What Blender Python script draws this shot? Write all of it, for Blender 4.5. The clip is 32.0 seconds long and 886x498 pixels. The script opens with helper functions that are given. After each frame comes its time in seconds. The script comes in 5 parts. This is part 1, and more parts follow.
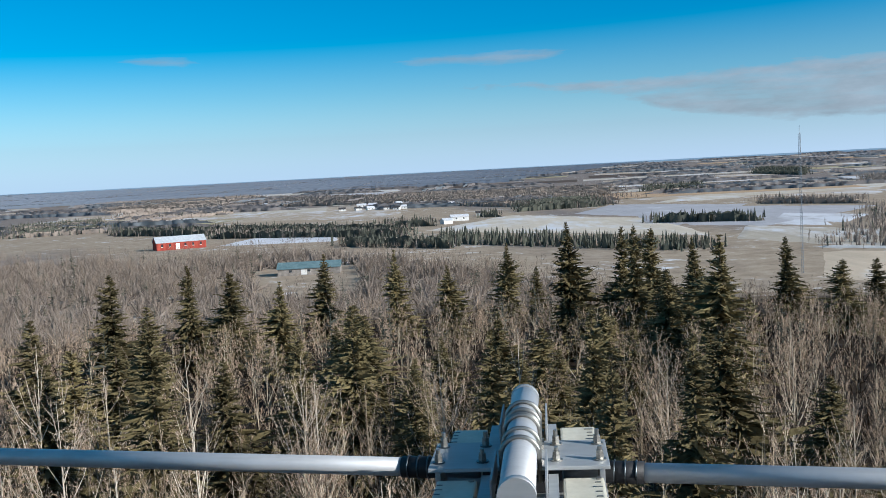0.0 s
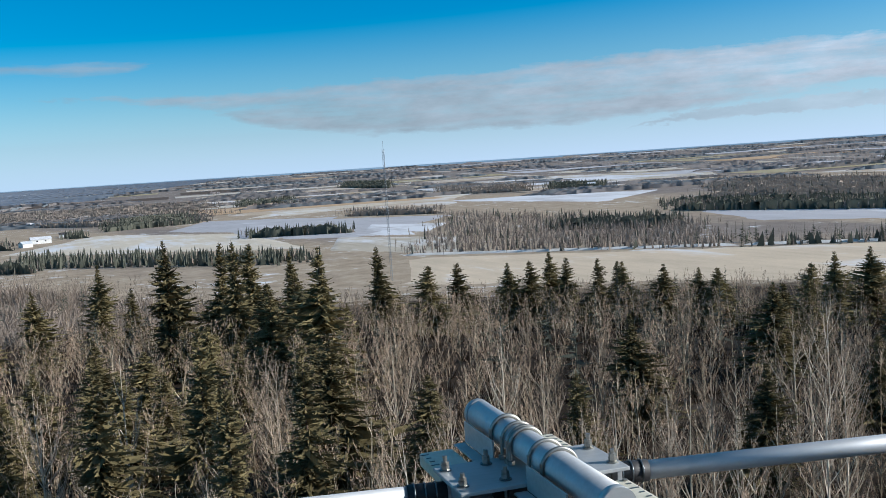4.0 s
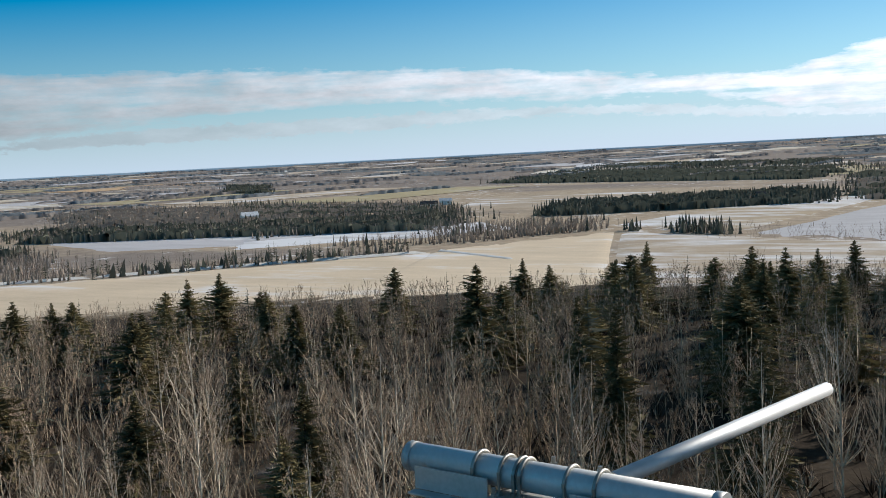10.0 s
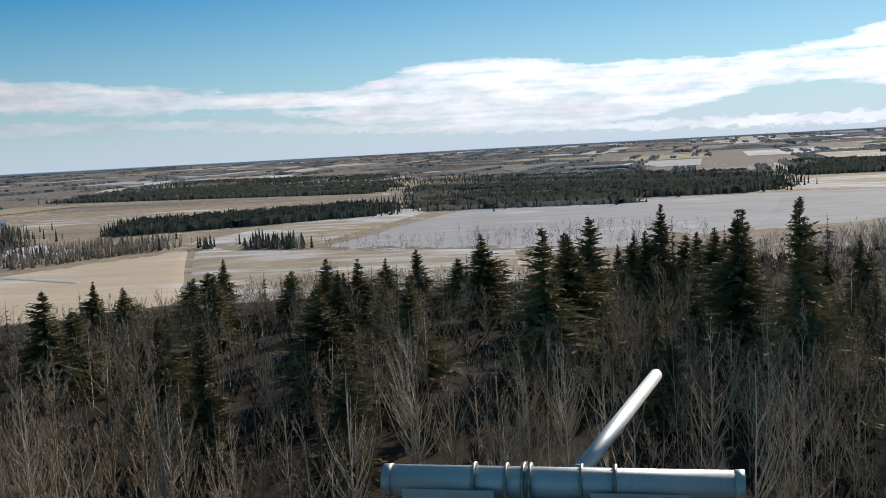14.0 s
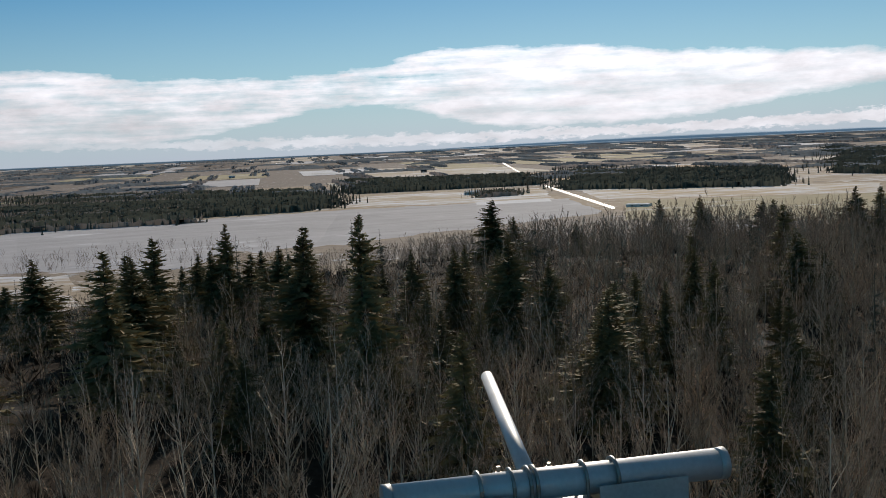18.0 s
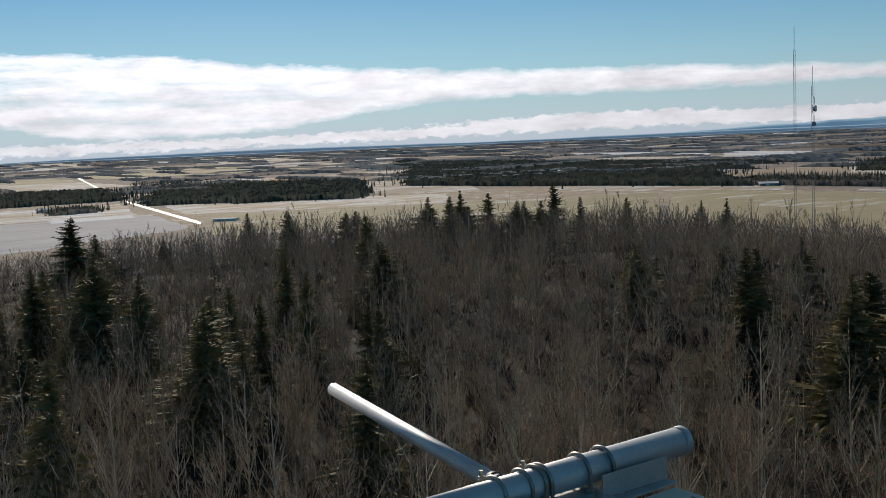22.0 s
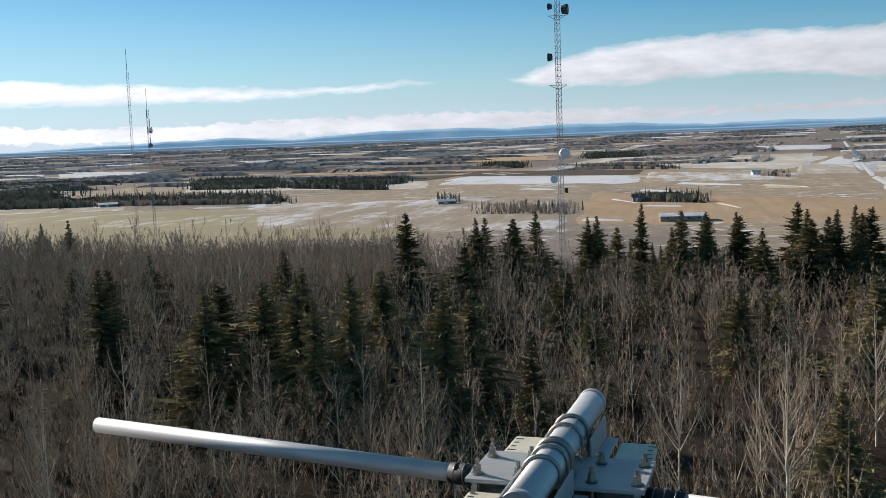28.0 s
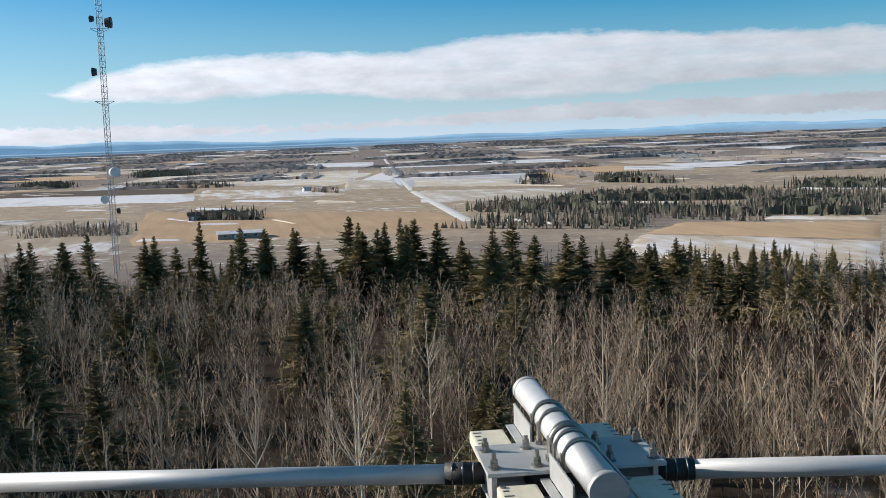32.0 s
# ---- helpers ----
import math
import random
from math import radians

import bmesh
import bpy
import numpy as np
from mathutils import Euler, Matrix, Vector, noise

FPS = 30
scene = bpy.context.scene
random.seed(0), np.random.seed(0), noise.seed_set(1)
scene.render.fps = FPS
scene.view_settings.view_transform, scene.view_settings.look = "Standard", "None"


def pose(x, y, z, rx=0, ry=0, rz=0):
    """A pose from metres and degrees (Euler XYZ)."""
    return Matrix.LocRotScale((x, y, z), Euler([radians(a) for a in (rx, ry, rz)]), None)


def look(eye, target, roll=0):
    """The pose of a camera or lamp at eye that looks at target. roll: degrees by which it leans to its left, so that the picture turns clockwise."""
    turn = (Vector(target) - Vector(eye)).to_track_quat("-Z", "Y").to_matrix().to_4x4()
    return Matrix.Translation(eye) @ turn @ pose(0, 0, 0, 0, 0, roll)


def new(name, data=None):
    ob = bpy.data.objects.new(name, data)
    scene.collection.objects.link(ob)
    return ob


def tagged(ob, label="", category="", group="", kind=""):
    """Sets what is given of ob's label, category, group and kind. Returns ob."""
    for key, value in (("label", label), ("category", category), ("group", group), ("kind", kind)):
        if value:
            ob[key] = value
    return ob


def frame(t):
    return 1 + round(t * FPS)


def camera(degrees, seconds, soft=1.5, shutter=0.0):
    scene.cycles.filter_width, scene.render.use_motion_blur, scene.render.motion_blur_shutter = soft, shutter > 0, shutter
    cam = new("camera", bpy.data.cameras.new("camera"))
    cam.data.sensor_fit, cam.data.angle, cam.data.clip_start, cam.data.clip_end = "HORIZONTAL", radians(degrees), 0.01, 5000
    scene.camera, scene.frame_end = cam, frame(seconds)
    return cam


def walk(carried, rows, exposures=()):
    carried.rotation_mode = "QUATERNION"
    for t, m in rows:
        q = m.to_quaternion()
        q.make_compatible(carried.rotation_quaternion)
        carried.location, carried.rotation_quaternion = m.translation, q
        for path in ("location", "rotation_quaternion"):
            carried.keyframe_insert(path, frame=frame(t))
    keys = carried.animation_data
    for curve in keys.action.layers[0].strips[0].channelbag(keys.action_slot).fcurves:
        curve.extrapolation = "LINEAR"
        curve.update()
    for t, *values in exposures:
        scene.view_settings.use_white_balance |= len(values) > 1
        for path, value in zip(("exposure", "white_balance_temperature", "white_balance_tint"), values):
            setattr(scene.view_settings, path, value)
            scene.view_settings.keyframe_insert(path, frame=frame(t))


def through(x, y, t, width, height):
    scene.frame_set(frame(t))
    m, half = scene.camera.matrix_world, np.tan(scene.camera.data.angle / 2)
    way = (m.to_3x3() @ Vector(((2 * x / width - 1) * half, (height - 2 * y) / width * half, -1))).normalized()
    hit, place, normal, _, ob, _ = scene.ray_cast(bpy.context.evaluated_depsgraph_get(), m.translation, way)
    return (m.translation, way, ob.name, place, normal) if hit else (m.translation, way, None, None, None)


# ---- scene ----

# ---------- camera: it circles the antenna's element clamp, looking out over it ----------
CLAMP = Vector((0.0, 0.0, 25.50))      # top of the clamp plate
BEAM = 6.0                             # heading of the boom
LENS = 47.49
cam = camera(LENS, 32.0, soft=0.9)


def facing(yaw, pitch, roll):
    """Right, up and forward of a camera turned clockwise by yaw from +y."""
    y, p, r = radians(yaw), radians(pitch), radians(roll)
    fwd = Vector((math.sin(y) * math.cos(p), math.cos(y) * math.cos(p), math.sin(p)))
    right = Vector((math.cos(y), -math.sin(y), 0))
    up = right.cross(fwd)
    return math.cos(r) * right - math.sin(r) * up, math.sin(r) * right + math.cos(r) * up, fwd


def station(yaw, pitch, roll, col):
    """The camera's pose with that turn, 1.55 m from the clamp, which shows in that column near the foot of the picture;
    the eye rises a little while it passes the antenna's flank."""
    right, up, fwd = facing(yaw, pitch, roll)
    flank = math.sin(radians(yaw - BEAM)) ** 2
    row = 798 + 115 * flank / (flank + 0.25)
    f = 784 / math.tan(radians(LENS) / 2)
    way = (fwd + (col - 784) / f * right - (row - 441) / f * up).normalized()
    eye = CLAMP - 1.55 * way
    return Matrix(((right.x, up.x, -fwd.x, eye.x), (right.y, up.y, -fwd.y, eye.y),
                   (right.z, up.z, -fwd.z, eye.z), (0, 0, 0, 1)))


# seconds, heading, pitch, roll, column of the clamp
ROWS = [
    (0.0, 0.00, -4.41, 3.06, 918),
    (0.5, 2.69, -4.48, 3.23, 920),
    (1.0, 5.42, -4.53, 3.35, 922),
    (1.5, 8.20, -4.57, 3.42, 924),
    (2.0, 11.03, -4.61, 3.47, 926),
    (2.5, 13.90, -4.66, 3.56, 928),
    (3.0, 16.80, -4.72, 3.70, 930),
    (3.5, 19.78, -4.80, 3.86, 933),
    (5.5, 31.79, -4.95, 2.94, 941),
    (6.0, 34.73, -4.97, 2.97, 943),
    (7.0, 40.52, -5.05, 3.09, 945),
    (8.0, 46.61, -5.12, 2.87, 948),
    (9.0, 52.65, -5.18, 2.86, 950),
    (10.0, 58.79, -5.24, 2.94, 953),
    (11.0, 64.80, -5.30, 3.13, 956),
    (12.0, 70.74, -5.40, 3.21, 959),
    (13.0, 76.80, -5.47, 3.13, 962),
    (14.0, 82.82, -5.56, 3.13, 964),
    (14.5, 85.91, -5.59, 3.18, 964),
    (16.5, 98.46, -5.65, 2.51, 968),
    (17.0, 101.50, -5.66, 2.52, 969),
    (18.0, 107.55, -5.67, 2.59, 970),
    (19.0, 113.27, -5.71, 2.69, 972),
    (20.0, 119.00, -5.77, 2.58, 974),
    (21.0, 124.92, -5.83, 2.40, 977),
    (22.0, 130.84, -5.89, 2.46, 980),
    (23.0, 136.81, -5.99, 2.52, 982),
    (24.0, 142.82, -6.08, 2.69, 985),
    (25.0, 148.89, -6.14, 2.66, 987),
    (25.5, 151.93, -6.07, 2.36, 988),
    (27.5, 164.16, -6.16, 2.14, 994),
    (28.0, 167.25, -6.19, 2.12, 995),
    (29.0, 173.44, -6.23, 2.29, 998),
    (30.0, 179.80, -6.25, 2.13, 1000),
    (31.0, 186.04, -6.22, 2.30, 1002),
    (31.5, 189.13, -6.18, 2.30, 1004),
    (32.0, 192.22, -6.08, 2.07, 1005),
]
walk(cam, [(t, station(yaw, pitch, roll, col)) for t, yaw, pitch, roll, col in ROWS],
     [(0, 0.42, 5600, 8), (6, 0.5, 5700, 8), (11, 0.36, 6300, 9), (15, 0.07, 6400, 11), (20, -0.3, 6600, 11), (24, 0.07, 6450, 11), (28, 0.36, 6400, 11), (32, 0.5, 6250, 11)])

# ---------- world and sun ----------
SUN_AZ, SUN_EL = 117.0, 22.0
world = bpy.data.worlds.new("sky")
scene.world = world
world.use_nodes = True
wn, wl = world.node_tree.nodes, world.node_tree.links
wn.clear()


def wnode(kind, **kw):
    n = wn.new(kind)
    for k, val in kw.items():
        if k == "operation":
            n.operation = val
        else:
            n.inputs[int(k[1:])].default_value = val
    return n


def wmath(op, a, b=None, c=None, clamp=False):
    n = wn.new("ShaderNodeMath")
    n.operation = op
    n.use_clamp = clamp
    for i, v in enumerate((a, b, c)):
        if v is None:
            continue
        if isinstance(v, (int, float)):
            n.inputs[i].default_value = v
        else:
            wl.new(v, n.inputs[i])
    return n.outputs[0]


sky = wn.new("ShaderNodeTexSky")
sky.sky_type = "NISHITA"
sky.sun_disc = False
sky.sun_elevation, sky.sun_rotation = radians(SUN_EL), radians(SUN_AZ)
sky.altitude, sky.air_density, sky.dust_density, sky.ozone_density = 1200, 1.0, 0.05, 4.0

# clouds: long flat banks low over the horizon, in degrees of azimuth and height
way = wn.new("ShaderNodeTexCoord").outputs["Generated"]
sep = wn.new("ShaderNodeSeparateXYZ")
wl.new(way, sep.inputs[0])
azim = wmath("MULTIPLY", wmath("ARCTAN2", sep.outputs[0], sep.outputs[1]), 57.29578)
azim = wmath("MULTIPLY_ADD", wmath("LESS_THAN", azim, -90.0), 360.0, azim)
elev = wmath("MULTIPLY", wmath("ARCSINE", sep.outputs[2]), 57.29578)


def wnoise(sx, sy, off, scale, detail, rough=0.55):
    comb = wn.new("ShaderNodeCombineXYZ")
    wl.new(wmath("MULTIPLY", azim, sx), comb.inputs[0])
    wl.new(wmath("MULTIPLY", elev, sy), comb.inputs[1])
    comb.inputs[2].default_value = off
    n = wn.new("ShaderNodeTexNoise")
    n.inputs["Scale"].default_value, n.inputs["Detail"].default_value, n.inputs["Roughness"].default_value = scale, detail, rough
    wl.new(comb.outputs[0], n.inputs["Vector"])
    return n.outputs["Fac"]


def wcurve(points, span=(-60.0, 260.0), scale=10.0):
    """A height in degrees that follows the azimuth, through the points given."""
    t = wmath("DIVIDE", wmath("SUBTRACT", azim, span[0]), span[1] - span[0])
    n = wn.new("ShaderNodeFloatCurve")
    cu = n.mapping.curves[0]
    pts = [((a - span[0]) / (span[1] - span[0]), h / scale) for a, h in points]
    cu.points[0].location, cu.points[1].location = pts[0], pts[-1]
    for p in pts[1:-1]:
        cu.points.new(*p)
    n.mapping.update()
    wl.new(t, n.inputs["Value"])
    return wmath("MULTIPLY", n.outputs[0], scale)


def bank(mid, half, off, sx, sy, soft, ragged):
    """Cover between mid - half and mid + half, with ragged edges."""
    wob = wmath("MULTIPLY", wmath("SUBTRACT", wnoise(sx, sy, off, 1.0, 6.0, 0.62), 0.5), ragged)
    d = wmath("SUBTRACT", half, wmath("ABSOLUTE", wmath("SUBTRACT", wmath("ADD", elev, wob), mid)))
    return wmath("DIVIDE", d, soft, clamp=True)


def wmix(fac, a, b):
    n = wn.new("ShaderNodeMix")
    n.data_type = "RGBA"
    wl.new(fac, n.inputs[0])
    for v, i in ((a, 6), (b, 7)):
        if isinstance(v, tuple):
            n.inputs[i].default_value = (*v, 1)
        else:
            wl.new(v, n.inputs[i])
    return n.outputs[2]


def between(top, low, off, sx, sy, soft, ragged):
    """A bank between two heights that follow the azimuth."""
    return bank(wmath("MULTIPLY", wmath("ADD", top, low), 0.5), wmath("MULTIPLY", wmath("SUBTRACT", top, low), 0.5), off, sx, sy, soft, ragged)


# the long main bank, broken into streaks where it is thin; puffs along the mountains; two high wisps
streaks = wnoise(0.10, 1.5, 21.0, 1.0, 7.0, 0.6)
puffs = wnoise(0.42, 1.25, 17.0, 1.0, 8.0, 0.6)
thin = wcurve([(-60, 4.0), (6, 4.2), (24, 3.2), (40, 3.6), (60, 3.4), (76, 5.2), (90, 4.6), (102, 5.4), (110, 3.4), (122, 2.6), (136, 0.8), (168, 0.6), (180, 1.2), (260, 1.6)])
holes = wmath("MULTIPLY", wmath("SUBTRACT", 0.56, wmath("MULTIPLY_ADD", streaks, 0.6, wmath("MULTIPLY", puffs, 0.4))), wmath("MULTIPLY", thin, 1.1))
main = between(wcurve([(-60, 3.4), (-4, 4.6), (2, 5.0), (8, 4.7), (14, 4.7), (20, 5.1), (29, 5.3), (41, 5.5), (54, 5.3), (60, 5.0), (68, 4.3), (76, 3.9), (80, 4.4), (83, 5.1), (90, 4.8), (95, 4.6), (104, 4.7), (108, 5.8), (113, 5.7), (121, 5.0), (132, 4.25), (144, 3.9), (152, 3.5), (160, 3.2), (166, 3.4), (169, 3.1), (171, 3.2), (173, 3.9), (178, 5.0), (184, 5.3), (190, 5.2), (196, 6.0), (210, 5.4), (260, 5.0)]),
               wcurve([(-60, 3.4), (-4, 4.7), (2, 4.5), (8, 3.9), (14, 2.4), (20, 1.7), (29, 1.6), (41, 2.3), (54, 2.9), (68, 2.7), (76, 2.0), (80, 1.1), (90, 0.9), (96, 1.2), (100, 2.1), (105, 2.3), (108, 1.5), (115, 0.8), (121, 1.1), (127, 1.9), (134, 2.4), (144, 2.4), (152, 2.4), (160, 2.6), (166, 3.0), (169, 3.2), (171, 3.1), (173, 2.7), (178, 2.6), (184, 2.8), (190, 2.3), (196, 2.1), (210, 2.6), (260, 3.0)]), 3.0, 0.5, 1.3, 0.42, 0.9)
c1 = wmath("SUBTRACT", main, wmath("MAXIMUM", holes, 0.0), clamp=True)
c1 = wmath("MULTIPLY", c1, wmath("MULTIPLY_ADD", wmath("DIVIDE", wmath("SUBTRACT", azim, 15.0), 50.0, clamp=True), 0.35, 0.65))
c2 = wmath("MULTIPLY", between(wcurve([(-60, 0.2), (20, 0.2), (30, 0.8), (40, 2.2), (54, 2.5), (66, 2.5), (76, 1.9), (90, 1.2), (104, 1.0), (115, 0.9), (125, 1.0), (143, 1.5), (150, 1.3), (162, 1.5), (174, 1.5), (184, 1.2), (200, 1.9), (210, 1.9), (260, 2.0)]),
             wcurve([(-60, 1.4), (20, 1.4), (30, 1.3), (40, 1.4), (54, 1.6), (66, 1.9), (76, 1.3), (90, 0.7), (104, 0.3), (115, 0.3), (125, 0.35), (143, 0.5), (150, 0.4), (162, 0.5), (174, 0.6), (184, 0.8), (200, 0.9), (210, 0.8), (260, 0.8)]), 8.0, 1.1, 2.6, 0.15, 1.1), wmath("MULTIPLY_ADD", wmath("DIVIDE", wmath("SUBTRACT", azim, 90.0), 30.0, clamp=True), 0.5, 0.4))
wisp = wmath("MULTIPLY", between(wcurve([(-60, 6.8), (-18, 6.6), (-16.4, 7.0), (-14, 6.9), (-12.5, 6.5), (-3, 6.2), (0, 6.5), (6, 6.5), (8, 6.2), (18, 5.0), (260, 6)]),
             wcurve([(-60, 6.9), (-18, 6.8), (-16.4, 6.5), (-14, 6.4), (-12.5, 6.6), (-3, 6.3), (0, 5.9), (6, 5.8), (8, 6.3), (18, 5.2), (260, 6.2)]), 5.0, 0.35, 2.2, 0.4, 0.8), 0.55)
cover = wmath("MAXIMUM", wmath("MAXIMUM", c1, c2), wisp)
# brightest round the sun, greyer away from it, and darker bellies
near_sun = wmath("MULTIPLY_ADD", wmath("COSINE", wmath("MULTIPLY", wmath("SUBTRACT", azim, SUN_AZ), 0.0174533)), 0.5, 0.5)
body = wnoise(0.27, 0.85, 12.0, 1.0, 6.0, 0.62)
grey = wmath("MULTIPLY_ADD", wmath("SUBTRACT", body, 0.47), wmath("MULTIPLY_ADD", wmath("POWER", near_sun, 4.0), 12.0, 3.0), wmath("MULTIPLY_ADD", wmath("POWER", near_sun, 4.0), 12.0, 3.6))
grey = wmath("MULTIPLY_ADD", wmath("DIVIDE", wmath("SUBTRACT", azim, 150.0), 45.0, clamp=True), 2.0, grey)
# the bellies of the long bank are in shade
belly = wmath("DIVIDE", wmath("SUBTRACT", wmath("ADD", elev, wmath("MULTIPLY", wmath("SUBTRACT", body, 0.5), 2.2)), 1.8), 2.6, clamp=True)
grey = wmath("MULTIPLY", grey, wmath("MULTIPLY_ADD", belly, 0.2, 0.85))
comb = wn.new("ShaderNodeCombineColor")
for i, k in enumerate((wmath("MULTIPLY_ADD", near_sun, 0.10, 0.91), 1.0, 1.06)):
    wl.new(wmath("MULTIPLY", grey, k), comb.inputs[i])
tint = wn.new("ShaderNodeHueSaturation")
wl.new(wmath("MULTIPLY_ADD", near_sun, 0.018, 0.474), tint.inputs["Hue"])
rich = wmath("MULTIPLY_ADD", wmath("POWER", near_sun, 1.5), -1.15, 1.9)
depth = wmath("MULTIPLY_ADD", wmath("DIVIDE", wmath("SUBTRACT", elev, 0.6), 10.0, clamp=True), rich, 0.32)
upper = wmath("MULTIPLY_ADD", wmath("DIVIDE", wmath("SUBTRACT", elev, 11.0), 14.0, clamp=True), -0.55, 1.0)     # a plainer blue higher up
wl.new(wmath("MULTIPLY", depth, upper), tint.inputs["Saturation"])
wl.new(sky.outputs[0], tint.inputs["Color"])
# the pale band of the horizon is cool, not yellow
cool = wn.new("ShaderNodeMix")
cool.data_type, cool.blend_type = "RGBA", "MULTIPLY"
cool.inputs[0].default_value = 1.0
cool.inputs[7].default_value = (0.75, 0.99, 1.05, 1)
wl.new(tint.outputs[0], cool.inputs[6])
# the pale haze low over the land
low = wmath("POWER", wmath("SUBTRACT", 1.0, wmath("DIVIDE", wmath("MAXIMUM", elev, 0.0), 4.8, clamp=True)), 1.7)
pale = wn.new("ShaderNodeCombineColor")
shine = wmath("MULTIPLY_ADD", wmath("POWER", near_sun, 3.0), 1.4, 7.2)
warm = wmath("MULTIPLY_ADD", wmath("POWER", near_sun, 1.5), 0.10, 0.76)
for i, k in enumerate((warm, 0.96, 1.13)):
    wl.new(wmath("MULTIPLY", shine, k), pale.inputs[i])
clear = wmix(wmath("MULTIPLY", low, 0.9), cool.outputs[2], pale.outputs[0])
sky_colour = wmix(wmath("POWER", cover, 0.8), clear, comb.outputs[0])
bg = wn.new("ShaderNodeBackground")
bg.inputs[1].default_value = 0.072
wl.new(sky_colour, bg.inputs[0])
wl.new(bg.outputs[0], wn.new("ShaderNodeOutputWorld").inputs[0])

sun_data = bpy.data.lights.new("sun", "SUN")
sun_data.energy, sun_data.angle, sun_data.color = 5.0, radians(0.6), (1.0, 0.89, 0.75)
sun = new("sun", sun_data)
sun.matrix_world = look((0, 0, 60), (-math.sin(radians(SUN_AZ)) * math.cos(radians(SUN_EL)), -math.cos(radians(SUN_AZ)) * math.cos(radians(SUN_EL)), 60 - math.sin(radians(SUN_EL))))

# ---------- materials ----------
def material(name, build):
    m = bpy.data.materials.new(name)
    m.use_nodes = True
    nt = m.node_tree
    b = nt.nodes["Principled BSDF"]
    build(nt, b)
    return m


def nmath(nt, op, a, b=None, clamp=False):
    n = nt.nodes.new("ShaderNodeMath")
    n.operation, n.use_clamp = op, clamp
    for i, v in enumerate((a, b)):
        if v is None:
            continue
        if isinstance(v, (int, float)):
            n.inputs[i].default_value = v
        else:
            nt.links.new(v, n.inputs[i])
    return n.outputs[0]


def noise_of(nt, scale, detail=4.0, rough=0.55, stretch=None, world_space=True, warp=0.0):
    n = nt.nodes.new("ShaderNodeTexNoise")
    n.inputs["Scale"].default_value, n.inputs["Detail"].default_value = scale, detail
    n.inputs["Roughness"].default_value, n.inputs["Distortion"].default_value = rough, warp
    src = nt.nodes.new("ShaderNodeNewGeometry").outputs["Position"] if world_space else nt.nodes.new("ShaderNodeTexCoord").outputs["Object"]
    if stretch:
        mp = nt.nodes.new("ShaderNodeMapping")
        mp.inputs["Scale"].default_value = stretch[:3]
        if len(stretch) > 3:
            mp.inputs["Rotation"].default_value = (0, 0, radians(stretch[3]))
        nt.links.new(src, mp.inputs["Vector"])
        src = mp.outputs[0]
    nt.links.new(src, n.inputs["Vector"])
    return n.outputs["Fac"]


def ramp(nt, fac, stops):
    n = nt.nodes.new("ShaderNodeValToRGB")
    e = n.color_ramp.elements
    e[0].position, e[0].color = stops[0][0], (*stops[0][1], 1)
    e[1].position, e[1].color = stops[-1][0], (*stops[-1][1], 1)
    for p, c in stops[1:-1]:
        k = e.new(p)
        k.color = (*c, 1)
    nt.links.new(fac, n.inputs[0])
    return n.outputs[0]


def mix(nt, fac, a, b):
    n = nt.nodes.new("ShaderNodeMix")
    n.data_type = "RGBA"
    for v, i in ((fac, 0), (a, 6), (b, 7)):
        if isinstance(v, tuple):
            n.inputs[i].default_value = (*v, 1)
        elif isinstance(v, (int, float)):
            n.inputs[i].default_value = v
        else:
            nt.links.new(v, n.inputs[i])
    return n.outputs[2]


def bump(nt, b, height, strength, dist):
    n = nt.nodes.new("ShaderNodeBump")
    n.inputs["Strength"].default_value, n.inputs["Distance"].default_value = strength, dist
    nt.links.new(height, n.inputs["Height"])
    nt.links.new(n.outputs[0], b.inputs["Normal"])


def tones(name, stops, scale=1.0, rough=0.85, metal=0.0, detail=4.0, fine=None, bumps=None, per="object", spread=0.0, world_space=True, stretch=None, through=0.0):
    """A surface whose tone wanders through the stops with a noise, with a finer grain, and from piece to piece."""
    def build(nt, b):
        f = noise_of(nt, scale, detail, 0.6, stretch, world_space)
        if fine:
            g = noise_of(nt, fine, 3.0, 0.6, None, world_space)
            f = nmath(nt, "ADD", nmath(nt, "MULTIPLY", f, 0.65), nmath(nt, "MULTIPLY", g, 0.35))
        if spread:
            r = nt.nodes.new("ShaderNodeObjectInfo").outputs["Random"] if per == "object" else nt.nodes.new("ShaderNodeNewGeometry").outputs["Random Per Island"]
            f = nmath(nt, "ADD", f, nmath(nt, "MULTIPLY", nmath(nt, "SUBTRACT", r, 0.5), spread))
        col = ramp(nt, f, stops)
        nt.links.new(col, b.inputs["Base Color"])
        b.inputs["Roughness"].default_value, b.inputs["Metallic"].default_value = rough, metal
        if through:      # sprays of twigs and needles let light through
            leaf = nt.nodes.new("ShaderNodeBsdfTranslucent")
            nt.links.new(col, leaf.inputs["Color"])
            both = nt.nodes.new("ShaderNodeMixShader")
            both.inputs[0].default_value = through
            nt.links.new(b.outputs[0], both.inputs[1])
            nt.links.new(leaf.outputs[0], both.inputs[2])
            nt.links.new(both.outputs[0], nt.nodes["Material Output"].inputs["Surface"])
        if rough >= 0.75:
            b.inputs["Specular IOR Level"].default_value = 0.06
        if bumps:
            bump(nt, b, noise_of(nt, bumps[0], 4.0, 0.6, None, world_space), bumps[1], bumps[2])
    return material(name, build)


